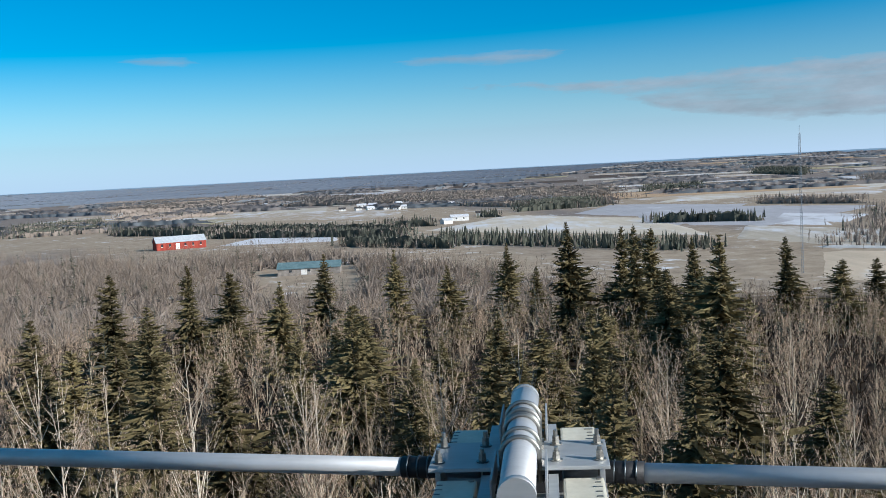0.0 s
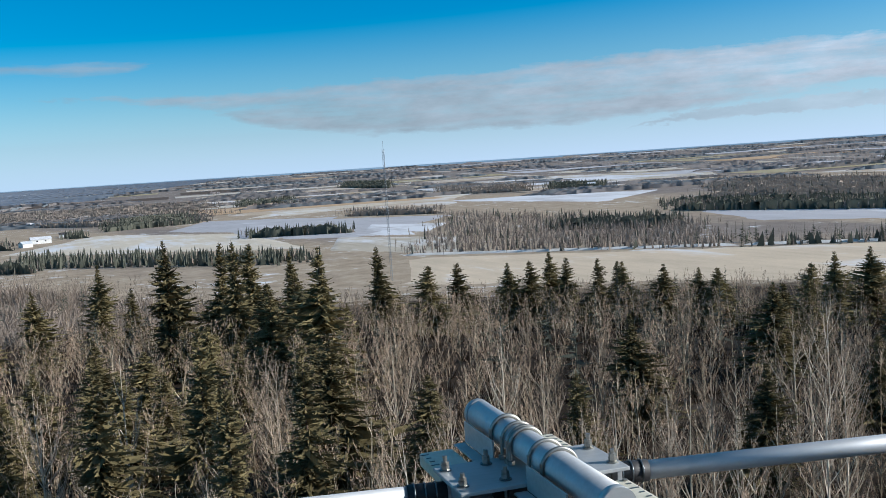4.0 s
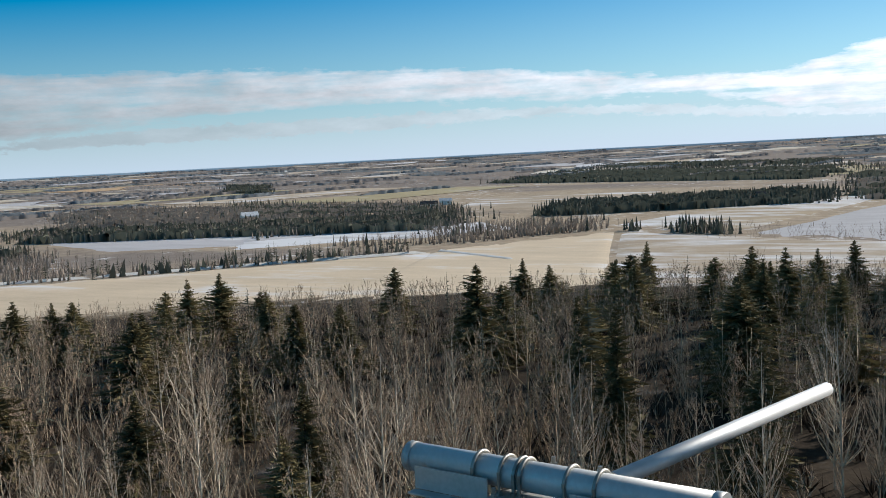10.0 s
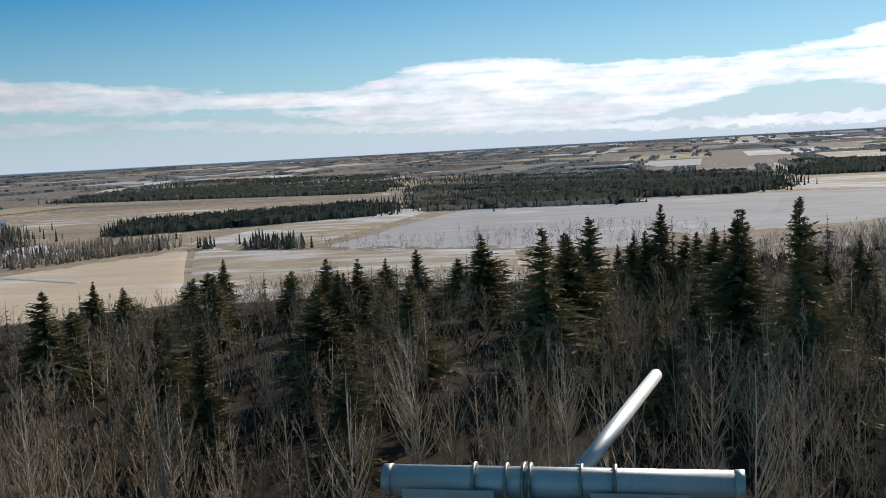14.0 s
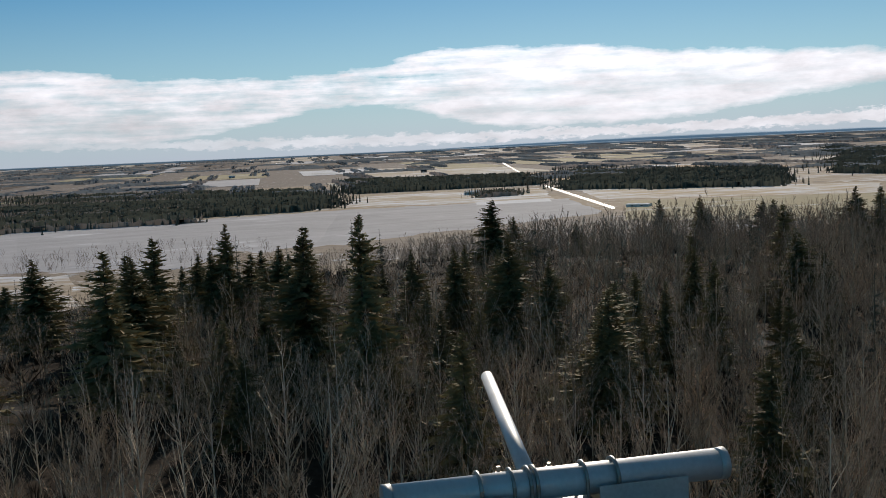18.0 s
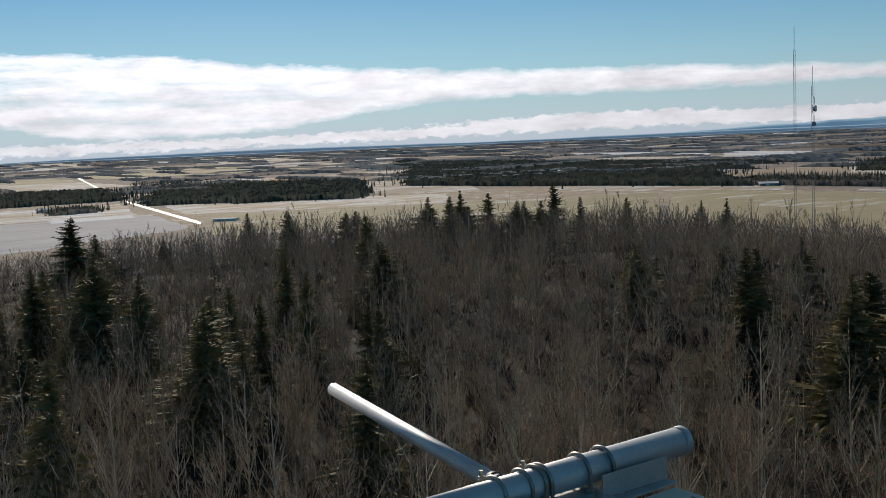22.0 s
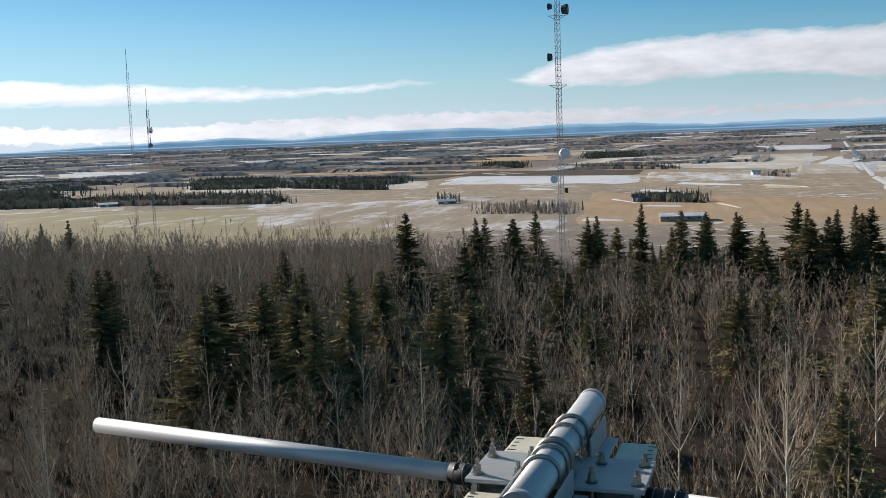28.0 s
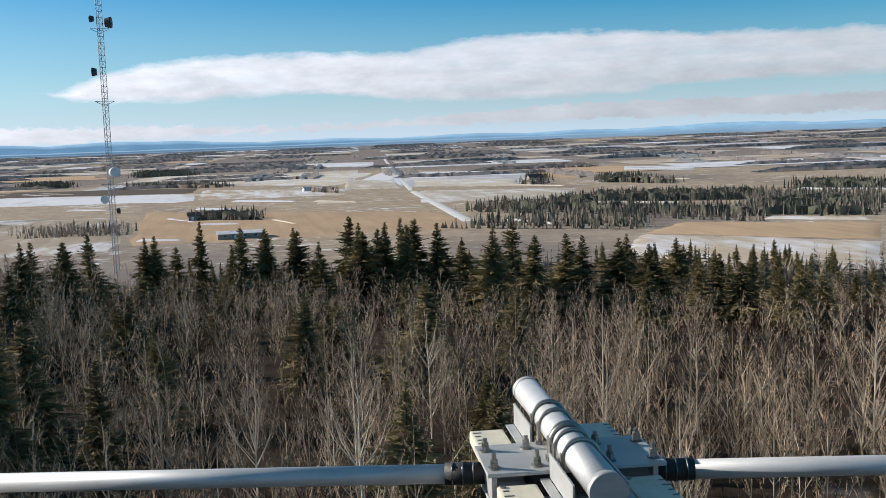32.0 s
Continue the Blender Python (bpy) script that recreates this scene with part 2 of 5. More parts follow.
def metal_build(base, rough, wear, metallic=1.0):
    def build(nt, b):
        a = noise_of(nt, 9.0, 4.0, 0.6, None, False)
        g = noise_of(nt, 160.0, 2.0, 0.5, (0.12, 1, 1), False)
        f = nmath(nt, "ADD", nmath(nt, "MULTIPLY", a, 0.7), nmath(nt, "MULTIPLY", g, 0.3))
        nt.links.new(ramp(nt, f, [(0.3, tuple(c * wear for c in base)), (0.55, base), (0.8, tuple(min(1, c * 1.06) for c in base))]), b.inputs["Base Color"])
        nt.links.new(nmath(nt, "ADD", nmath(nt, "MULTIPLY", f, -0.16), rough + 0.08), b.inputs["Roughness"])
        b.inputs["Metallic"].default_value = metallic
        bump(nt, b, g, 0.06, 0.001)
    return build


ALU = material("brushed aluminium tube", metal_build((0.56, 0.57, 0.58), 0.56, 0.8, 0.5))
ALU_DULL = material("weathered aluminium", metal_build((0.48, 0.49, 0.49), 0.55, 0.75, 0.6))
PLATE = material("matt zinc plate", metal_build((0.44, 0.45, 0.45), 0.58, 0.8, 0.45))
STEEL = material("galvanised steel bolt", metal_build((0.36, 0.35, 0.32), 0.45, 0.55))
DARK_STEEL = material("dark clamp band", metal_build((0.16, 0.18, 0.19), 0.35, 0.6))
TAPE = tones("black tape", [(0.3, (0.008, 0.008, 0.009)), (0.7, (0.022, 0.022, 0.024))], 40.0, 0.62, bumps=(90.0, 0.35, 0.002), world_space=False)
CREAM = tones("cream moulded plastic", [(0.25, (0.50, 0.46, 0.35)), (0.6, (0.66, 0.62, 0.50)), (0.8, (0.72, 0.68, 0.56))], 18.0, 0.5, fine=120.0, bumps=(60.0, 0.12, 0.002), world_space=False)

ASPEN_BARK = tones("pale aspen bark", [(0.25, (0.19, 0.15, 0.10)), (0.5, (0.43, 0.36, 0.28)), (0.75, (0.61, 0.54, 0.44))], 2.2, 0.85, fine=9.0, spread=0.5)
TWIG = tones("bare grey brown twigs", [(0.15, (0.21, 0.15, 0.095)), (0.5, (0.46, 0.345, 0.258)), (0.85, (0.60, 0.475, 0.36))], 0.05, 0.9, fine=0.6, spread=0.5, through=0.0)
WOOD_TWIG = tones("bare grey brown crowns", [(0.15, (0.19, 0.135, 0.088)), (0.5, (0.43, 0.318, 0.232)), (0.85, (0.58, 0.455, 0.335))], 0.03, 0.9, fine=0.4, per="island", spread=0.35, through=0.0)
WOOD_BARK = tones("aspen bark in the wood", [(0.2, (0.15, 0.115, 0.08)), (0.55, (0.33, 0.27, 0.19)), (0.9, (0.58, 0.51, 0.39))], 0.4, 0.9, fine=3.0, per="island", spread=0.9)
FAR_TWIG = tones("far bare crowns", [(0.15, (0.17, 0.14, 0.12)), (0.5, (0.285, 0.24, 0.205)), (0.85, (0.37, 0.32, 0.275))], 0.012, 0.95, fine=0.2, per="island", spread=0.12, through=0.15)
EDGE_TWIG = tones("bare crowns at the edge of the wood", [(0.15, (0.14, 0.108, 0.084)), (0.5, (0.255, 0.204, 0.16)), (0.85, (0.36, 0.30, 0.242))], 0.012, 0.95, fine=0.2, per="island", spread=0.15, through=0.03)
NEEDLE = tones("dark spruce needles", [(0.2, (0.08, 0.067, 0.034)), (0.5, (0.165, 0.136, 0.068)), (0.8, (0.25, 0.205, 0.10))], 0.35, 0.75, fine=3.0, spread=0.4, through=0.08)
FAR_NEEDLE = tones("far spruce needles", [(0.2, (0.07, 0.075, 0.062)), (0.5, (0.105, 0.11, 0.088)), (0.8, (0.15, 0.152, 0.12))], 0.08, 0.8, fine=0.7, per="island", spread=0.25, through=0.2)
SPRUCE_BARK = tones("brown spruce bark", [(0.3, (0.06, 0.045, 0.033)), (0.7, (0.14, 0.11, 0.085))], 3.0, 0.9)
# near-black tones: shade between the trees is put into the brush colour
SHADE_BRUSH = tones("leafless brush darkened for shade", [(0.15, (0.018, 0.013, 0.010)), (0.5, (0.042, 0.03, 0.022)), (0.85, (0.09, 0.066, 0.044))], 0.08, 0.95, fine=0.9, per="island", spread=0.4)


def ground_build(nt, b):
    big = noise_of(nt, 0.012, 5.0, 0.6)
    mid = noise_of(nt, 0.11, 5.0, 0.65)
    fine = noise_of(nt, 1.3, 4.0, 0.65)
    f = nmath(nt, "ADD", nmath(nt, "MULTIPLY", mid, 0.6), nmath(nt, "MULTIPLY", fine, 0.4))
    # litter tones taken near black, painting in the shade of the wood's floor
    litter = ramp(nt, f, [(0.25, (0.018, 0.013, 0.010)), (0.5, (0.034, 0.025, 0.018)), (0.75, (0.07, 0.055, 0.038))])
    snow = nmath(nt, "MULTIPLY", nmath(nt, "SUBTRACT", nmath(nt, "ADD", nmath(nt, "MULTIPLY", mid, 0.7), nmath(nt, "MULTIPLY", big, 0.45)), 0.66), 10.0, True)
    grass = ramp(nt, nmath(nt, "ADD", nmath(nt, "MULTIPLY", mid, 0.7), nmath(nt, "MULTIPLY", fine, 0.3)), [(0.3, (0.23, 0.18, 0.135)), (0.5, (0.37, 0.30, 0.225)), (0.7, (0.48, 0.405, 0.315))])
    far = nt.nodes.new("ShaderNodeVectorMath")
    far.operation = "LENGTH"
    nt.links.new(nt.nodes.new("ShaderNodeNewGeometry").outputs["Position"], far.inputs[0])
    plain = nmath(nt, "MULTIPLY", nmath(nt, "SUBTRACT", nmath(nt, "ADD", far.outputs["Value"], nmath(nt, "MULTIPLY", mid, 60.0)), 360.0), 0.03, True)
    snow = nmath(nt, "MULTIPLY", snow, nmath(nt, "ADD", nmath(nt, "MULTIPLY", plain, 0.88), 0.12))
    # brushland between the far quarter sections
    wild = noise_of(nt, 0.003, 5.0, 0.6, (1.0, 0.45, 1.0, 8))
    wild = nmath(nt, "MULTIPLY", nmath(nt, "SUBTRACT", nmath(nt, "ADD", wild, nmath(nt, "MULTIPLY", nmath(nt, "SUBTRACT", far.outputs["Value"], 1300.0), 0.0003, True)), 0.5), 9.0, True)
    scrub = ramp(nt, f, [(0.3, (0.17, 0.145, 0.13)), (0.7, (0.29, 0.25, 0.225))])
    grass = mix(nt, wild, grass, scrub)
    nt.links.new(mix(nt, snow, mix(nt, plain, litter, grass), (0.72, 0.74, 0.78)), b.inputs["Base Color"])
    b.inputs["Roughness"].default_value, b.inputs["Specular IOR Level"].default_value = 0.95, 0.05
    bump(nt, b, f, 0.6, 0.3)


GROUND = material("shade darkened leaf litter and old snow", ground_build)

# ---------- the land: a wooded rise in wide flat farm country ----------
def smooth(x):
    x = np.clip(x, 0, 1)
    return x * x * (3 - 2 * x)


SHOULDER = ((-60, 40), (60, 30), (85, 120), (106, 215), (142, 215), (160, 100), (172, 60), (220, 50), (300, 40))


def land(r, az):
    """Height of the ground at a distance and azimuth (degrees clockwise from +y)."""
    r0 = np.interp(az, [a for a, _ in SHOULDER], [b for _, b in SHOULDER])
    return -22 * smooth((r - r0) / (400 - r0)) + 42 * np.clip((r - 1500) / 3400, 0, None) ** 1.3


def azimuth(x, y):
    a = np.degrees(np.arctan2(x, y))
    return np.where(a < -60, a + 360, a)


def ground_z(x, y):
    return land(np.hypot(x, y), azimuth(x, y))


def polar(az, r):
    a = radians(az)
    return r * math.sin(a), r * math.cos(a)


def fast_mesh(name, verts, faces, mats, index=None):
    """A mesh from arrays: faces is (n, 3) or (n, 4)."""
    verts, faces = np.asarray(verts, np.float32), np.asarray(faces, np.int32)
    me = bpy.data.meshes.new(name)
    n, k = faces.shape
    me.vertices.add(len(verts))
    me.vertices.foreach_set("co", verts.ravel())
    me.loops.add(n * k)
    me.loops.foreach_set("vertex_index", faces.ravel())
    me.polygons.add(n)
    me.polygons.foreach_set("loop_start", np.arange(0, n * k, k, dtype=np.int32))
    for m in mats:
        me.materials.append(m)
    if index is not None:
        me.polygons.foreach_set("material_index", np.asarray(index, np.int32))
    me.update(calc_edges=True)
    return me


def part(name, data, parent=None, label="", mat=None):
    """One mesh object under a thing or under a part; data is a bmesh or a mesh."""
    if isinstance(data, bmesh.types.BMesh):
        me = bpy.data.meshes.new(name)
        data.to_mesh(me)
        data.free()
        data = me
    if mat:
        data.materials.append(mat)
    ob = new(name, data)
    ob.parent = parent
    if label:
        tagged(ob, label)
    return ob


def sheet():
    rings = np.concatenate([[0.0, 0.05, 2.0], np.geomspace(6, 4980, 120)])
    n = 240
    ang = np.linspace(0, 2 * np.pi, n, endpoint=False)
    vs, fs = [(0, 0, 0.0)], []
    rr, aa = np.meshgrid(rings[1:], ang, indexing="ij")
    x, y = rr * np.sin(aa), rr * np.cos(aa)
    z = ground_z(x, y)
    v = np.concatenate([[(0, 0, 0)], np.stack([x, y, z], -1).reshape(-1, 3)])
    i, j = np.meshgrid(np.arange(len(rings) - 2), np.arange(n), indexing="ij")
    a = 1 + i * n + j
    b = 1 + i * n + (j + 1) % n
    f = np.stack([a, a + n, b + n, b], -1).reshape(-1, 4)
    me = fast_mesh("ground", v, f, [GROUND])
    me.polygons.foreach_set("use_smooth", np.ones(len(f), bool))
    return tagged(new("ground", me), "brown shade darkened leaf litter and old snow on rolling ground", "ground", kind="structure")


sheet()

# ---------- trees ----------
def tubes(p0, p1, r0, r1, n):
    """Tapered n-sided stems without caps between rows of points; returns vertices and triangles."""
    p0, p1 = np.asarray(p0, float).reshape(-1, 3), np.asarray(p1, float).reshape(-1, 3)
    r0, r1 = np.broadcast_to(r0, len(p0)), np.broadcast_to(r1, len(p0))
    d = p1 - p0
    d /= np.maximum(np.linalg.norm(d, axis=1, keepdims=True), 1e-9)
    ref = np.where(np.abs(d[:, 2:]) > 0.9, [[1.0, 0, 0]], [[0, 0, 1.0]])
    u = np.cross(d, ref)
    u /= np.linalg.norm(u, axis=1, keepdims=True)
    w = np.cross(d, u)
    a = np.linspace(0, 2 * np.pi, n, endpoint=False)
    ring = np.cos(a)[None, :, None] * u[:, None] + np.sin(a)[None, :, None] * w[:, None]
    v = np.concatenate([p0[:, None] + r0[:, None, None] * ring, p1[:, None] + r1[:, None, None] * ring], 1)
    j = np.arange(n)
    k = (j + 1) % n
    f = np.concatenate([np.stack([j, k, k + n], -1), np.stack([j, k + n, j + n], -1)])
    F = (f[None] + (np.arange(len(p0)) * 2 * n)[:, None, None]).reshape(-1, 3)
    return v.reshape(-1, 3), F


def slivers(p0, p1, width, rng):
    """Fine twigs: one thin triangle each."""
    d = p1 - p0
    side = np.cross(d, rng.normal(size=d.shape))
    side /= np.maximum(np.linalg.norm(side, axis=1, keepdims=True), 1e-9)
    w = np.broadcast_to(width, len(p0))[:, None] * 0.5
    v = np.stack([p0 - side * w, p0 + side * w, p1], 1).reshape(-1, 3)
    return v, np.arange(len(v)).reshape(-1, 3)


def join(*bits):
    vs, fs, n = [], [], 0
    for v, f in bits:
        vs.append(v)
        fs.append(f + n)
        n += len(v)
    return np.concatenate(vs), np.concatenate(fs)


def aspen(rng, h, limbs, twigs, sub, sides=5, wide=0.028, lean=0.025, stem=1.0):
    """A bare aspen: trunk and crown as two (vertices, triangles); the limbs sweep up to an egg-shaped crown."""
    k = 6 if sides > 3 else 2
    zs = np.linspace(0, h, k + 1)
    wob = np.cumsum(rng.normal(0, lean, (k + 1, 2)), 0) * (h / k) * (zs / h)[:, None]
    axis = np.column_stack([wob, zs])
    axis[0, :2] = 0
    rad = np.interp(zs, [0, h], [(0.0076 if sides > 3 else 0.005) * h * stem, 0.012 * stem])
    trunk = tubes(axis[:-1], axis[1:], rad[:-1], rad[1:], sides)
    wide_r, tall, mid_z = h * rng.uniform(0.16, 0.23), h * rng.uniform(0.31, 0.38), h * rng.uniform(0.60, 0.64)
    u = rng.uniform(-0.85, 1.0, limbs)
    out = np.sqrt(np.maximum(0.03, 1 - u * u)) * rng.uniform(0.6, 1.0, limbs)
    az = rng.uniform(0, 2 * np.pi, limbs)
    tz = np.minimum(mid_z + tall * u, h * 0.99)
    bz = np.clip(tz - out * wide_r * rng.uniform(1.1, 2.3, limbs) - 0.05 * h, 0.16 * h, 0.93 * h)
    base = np.column_stack([np.interp(bz, zs, axis[:, i]) for i in range(2)] + [bz])
    arm = np.column_stack([np.cos(az), np.sin(az)]) * (out * wide_r)[:, None]
    tip = np.column_stack([base[:, :2] + arm, tz])
    midp = np.column_stack([base[:, :2] + arm * 0.62, bz + (tz - bz) * 0.45])
    rb = np.maximum(0.23 * np.interp(bz, zs, rad) + 0.0012 * h * stem, 0.013 * stem)
    if sides > 3:
        limb = join(tubes(base, midp, rb * 1.3, rb * 0.8, 3), tubes(midp, tip, rb * 0.8, rb * 0.25, 3))
    else:
        limb = slivers(base, tip, rb * 3.6, rng)
    # twigs along the limbs, more of them towards the tips
    n = limbs * twigs
    who = np.repeat(np.arange(limbs), twigs)
    s = rng.uniform(0.1, 1.0, n) ** 0.7
    a = np.where((s < 0.5)[:, None], base[who] + (midp - base)[who] * (s / 0.5)[:, None], midp[who] + (tip - midp)[who] * ((s - 0.5) / 0.5)[:, None])
    dirn = (tip - midp)[who]
    dirn /= np.linalg.norm(dirn, axis=1, keepdims=True)
    dirn = dirn + rng.normal(0, 0.5, (n, 3)) + [0, 0, 0.3]
    dirn /= np.linalg.norm(dirn, axis=1, keepdims=True)
    b = a + dirn * (rng.uniform(0.035, 0.075, n) * h)[:, None]
    bits = [slivers(a, b, wide, rng)]
    if sub:
        m = n * sub
        w2 = np.repeat(np.arange(n), sub)
        s2 = rng.uniform(0.2, 1.0, m)
        a2 = a[w2] + (b - a)[w2] * s2[:, None]
        d2 = dirn[w2] + rng.normal(0, 0.6, (m, 3)) + [0, 0, 0.2]
        d2 /= np.linalg.norm(d2, axis=1, keepdims=True)
        bits.append(slivers(a2, a2 + d2 * (rng.uniform(0.02, 0.04, m) * h)[:, None], wide * 0.7, rng))
    return join(trunk, limb), join(*bits)


def spruce(rng, h, levels, arms, frond, girth=0.17, bare=0.06):
    """A spruce: trunk and crown; each bough is a drooping spray of ragged fronds."""
    trunk = tubes([(0, 0, 0), (0, 0, h * 0.5)], [(0, 0, h * 0.5), (0, 0, h)], [0.011 * h, 0.007 * h], [0.007 * h, 0.012], 6)
    n = levels * arms
    lev = np.repeat(np.arange(levels), arms)
    t = bare + (0.985 - bare) * ((lev + rng.uniform(-1.3, 1.3, n)) / levels).clip(0, 1)
    env = girth * h * (1 - t) ** np.interp(t, [0, 0.6, 1], [0.7, 0.8, 1.1]) * rng.uniform(0.5, 1.2, n) + 0.004 * h
    # gaps and longer boughs per level, so that the outline is uneven
    env *= rng.uniform(0.86, 1.12, levels)[lev]
    az = rng.uniform(0, 2 * np.pi, n)
    env *= np.interp(t, np.linspace(0, 1, 11), rng.uniform(0.68, 1.18, 11)) * (1 + 0.25 * np.sin(az + rng.uniform(0, 6) + 4.0 * t))
    base = np.column_stack([np.zeros(n), np.zeros(n), t * h])
    droop = np.interp(t, [0, 0.6, 0.9, 1], [-0.30, -0.06, 0.35, 1.0]) + rng.normal(0, 0.16, n)
    out = np.column_stack([np.cos(az), np.sin(az), droop])
    tip = base + out * env[:, None]
    tip[:, 2] += 0.12 * env
    m = n * frond
    w = np.repeat(np.arange(n), frond)
    s = np.tile(np.linspace(0.12, 0.95, frond), n) + rng.uniform(-0.06, 0.06, m)
    a = base[w] + (tip - base)[w] * s[:, None]
    sgn = np.where(rng.random(m) < 0.5, -1.0, 1.0)
    side = np.column_stack([-np.sin(az[w]), np.cos(az[w]), np.zeros(m)]) * sgn[:, None]
    fwd = (tip - base)[w] / np.linalg.norm((tip - base)[w], axis=1, keepdims=True)
    ln = (env[w] * 0.34 * (1.15 - s) + 0.014 * h) * rng.uniform(0.6, 1.3, m)
    d = fwd * rng.uniform(0.4, 0.9, m)[:, None] + side * rng.uniform(0.3, 0.9, m)[:, None] + np.column_stack([np.zeros(m), np.zeros(m), rng.uniform(-0.6, 0.35, m)])
    d /= np.linalg.norm(d, axis=1, keepdims=True)
    fr = slivers(a, a + d * ln[:, None], np.maximum(ln * 0.56, 0.05), rng)
    core = slivers(base, tip, np.maximum(env * 0.28, 0.06), rng)
    top = slivers(np.array([[0, 0, h * 0.93]] * 3), np.array([[0, 0, h * 1.01]] * 3), 0.10, rng)
    return trunk, join(fr, core, top)


def scatter(bits, x, y, scale, rng, sink=0.1):
    """Many trees in one pair of arrays: each takes one of the shapes, turned and scaled, on the ground."""
    z = ground_z(x, y) - sink
    turn = rng.uniform(0, 2 * np.pi, len(x))
    pick = rng.integers(0, len(bits), len(x))
    vs, fs, n = [], [], 0
    for k, (v, f) in enumerate(bits):
        sel = np.where(pick == k)[0]
        if not len(sel):
            continue
        c, s = np.cos(turn[sel])[:, None], np.sin(turn[sel])[:, None]
        sc = scale[sel][:, None]
        wide = sc * rng.uniform(0.85, 1.15, (len(sel), 1))
        X = (v[None, :, 0] * c - v[None, :, 1] * s) * wide + x[sel][:, None]
        Y = (v[None, :, 0] * s + v[None, :, 1] * c) * wide + y[sel][:, None]
        Z = v[None, :, 2] * sc + z[sel][:, None]
        vs.append(np.stack([X, Y, Z], -1).reshape(-1, 3))
        fs.append((f[None] + (np.arange(len(sel)) * len(v))[:, None, None]).reshape(-1, 3) + n)
        n += len(vs[-1])
    return np.concatenate(vs), np.concatenate(fs)


rng = np.random.default_rng(7)
ASPENS = [aspen(rng, 13.0 * rng.uniform(0.9, 1.1), 24, 11, 3, 5, 0.025) for _ in range(8)]
MID_ASPENS = [aspen(rng, 13.0 * rng.uniform(0.85, 1.1), 18, 10, 1, 3, 0.046) for _ in range(9)]
LIGHT_ASPENS = [aspen(rng, 13.0 * rng.uniform(0.85, 1.1), 14, 14, 0, 3, 0.068, stem=0.8) for _ in range(9)]
FAR_ASPENS = [aspen(rng, 13.0 * rng.uniform(0.85, 1.15), 9, 17, 0, 3, 0.078, stem=0.4) for _ in range(8)]
SPRUCES = [spruce(rng, 18.0, 34, 12, 5, g) for g in (0.22, 0.25, 0.28, 0.31, 0.26, 0.34)]
FAR_SPRUCES = [spruce(rng, 15.0, 11, 5, 2, g) for g in (0.22, 0.27, 0.32, 0.25)]

# outer edge of the home wood, by azimuth
EDGE = ((-60, 700), (-22, 690), (-8, 640), (-2, 540), (4, 430), (14, 310), (25, 270), (45, 275), (60, 270), (78, 280), (90, 235), (102, 250), (112, 330), (140, 350), (160, 350), (172, 355), (205, 345), (220, 330), (260, 330), (300, 400))


def edge(az):
    return np.interp(az, [a for a, _ in EDGE], [b for _, b in EDGE])


def wood_spots(rng, r0, r1, gap, az0=-48.0, az1=236.0):
    """Spots of the home wood between two distances, about gap metres apart."""
    k = int((r1 * r1 - r0 * r0) * radians(az1 - az0) / 2 / (gap * gap))
    r = np.sqrt(rng.uniform(r0 * r0, r1 * r1, k))
    az = rng.uniform(az0, az1, k)
    ok = (r < edge(az)) & ~((az > -10.6) & (az < -4.9) & (r > 395) & (r < 545)) & ~((az > -18) & (az < -11) & (r > 640))
    a = np.radians(az[ok])
    return r[ok] * np.sin(a), r[ok] * np.cos(a), az[ok], r[ok]


aspen_parts = [(fast_mesh("trunk", *t, [ASPEN_BARK]), fast_mesh("crown", *c, [TWIG])) for t, c in ASPENS]
spruce_parts = [(fast_mesh("trunk", *t, [SPRUCE_BARK]), fast_mesh("crown", *c, [NEEDLE])) for t, c in SPRUCES]


def tree(kind, meshes, x, y, scale, turn, label, group, wide=1.0):
    e = new(kind)
    e.matrix_basis = Matrix.LocRotScale((x, y, float(ground_z(x, y)) - 0.1), Euler((0, 0, turn)), (scale * wide, scale * wide, scale))
    for nm, me in zip(("trunk", "crown"), meshes):
        new(nm, me).parent = e
    return tagged(e, label, kind.replace("_", " "), group)


# the spruces that stand out, each by azimuth, distance and the height of its tip
count = 0


def spruce_at(az, r, tip):
    global count
    count += 1
    x, y = polar(az, r)
    h = tip - float(ground_z(x, y))
    label = "tall dark green spruce standing above bare aspens" if h > 14 else "dark green spruce half hidden among bare aspens"
    tree("spruce_tree", spruce_parts[count % 6], x, y, h / 18.0, count * 2.4, label, "spruces of the home wood", min(1.9, 25.0 / h) * (1.0 + 0.14 * math.sin(count * 1.7)) * (0.72 if r < 90 else 1.0))


spruce_at(15.53, 126, 16.6)
spruce_at(7.09, 163, 16.8)
spruce_at(10.79, 195, 14.0)
spruce_at(18.92, 240, 7.3)
spruce_at(21.83, 209, 5.0)
spruce_at(5.26, 250, 1.2)
spruce_at(-2.87, 220, 9.5)
spruce_at(45.97, 207, 4.9)
spruce_at(55.90, 205, 4.1)
spruce_at(31.51, 206, 4.7)
spruce_at(23.48, 232, 2.9)
spruce_at(28.76, 225, 4.7)
spruce_at(44.21, 189, 6.0)
spruce_at(70.32, 244, 3.4)
spruce_at(60.58, 139, 11.0)
spruce_at(88.48, 109, 17.3)
spruce_at(91.19, 130, 16.9)
spruce_at(95.22, 157, 16.2)
spruce_at(99.40, 100, 19.0)
spruce_at(84.97, 155, 13.0)
spruce_at(81.19, 247, 2.4)
spruce_at(102.66, 94, 20.5)
spruce_at(110.43, 198, 15.9)
spruce_at(119.82, 279, 9.9)
spruce_at(122.12, 252, 11.1)
spruce_at(130.04, 246, 13.6)
spruce_at(133.52, 287, 12.2)
spruce_at(131.28, 239, 14.0)
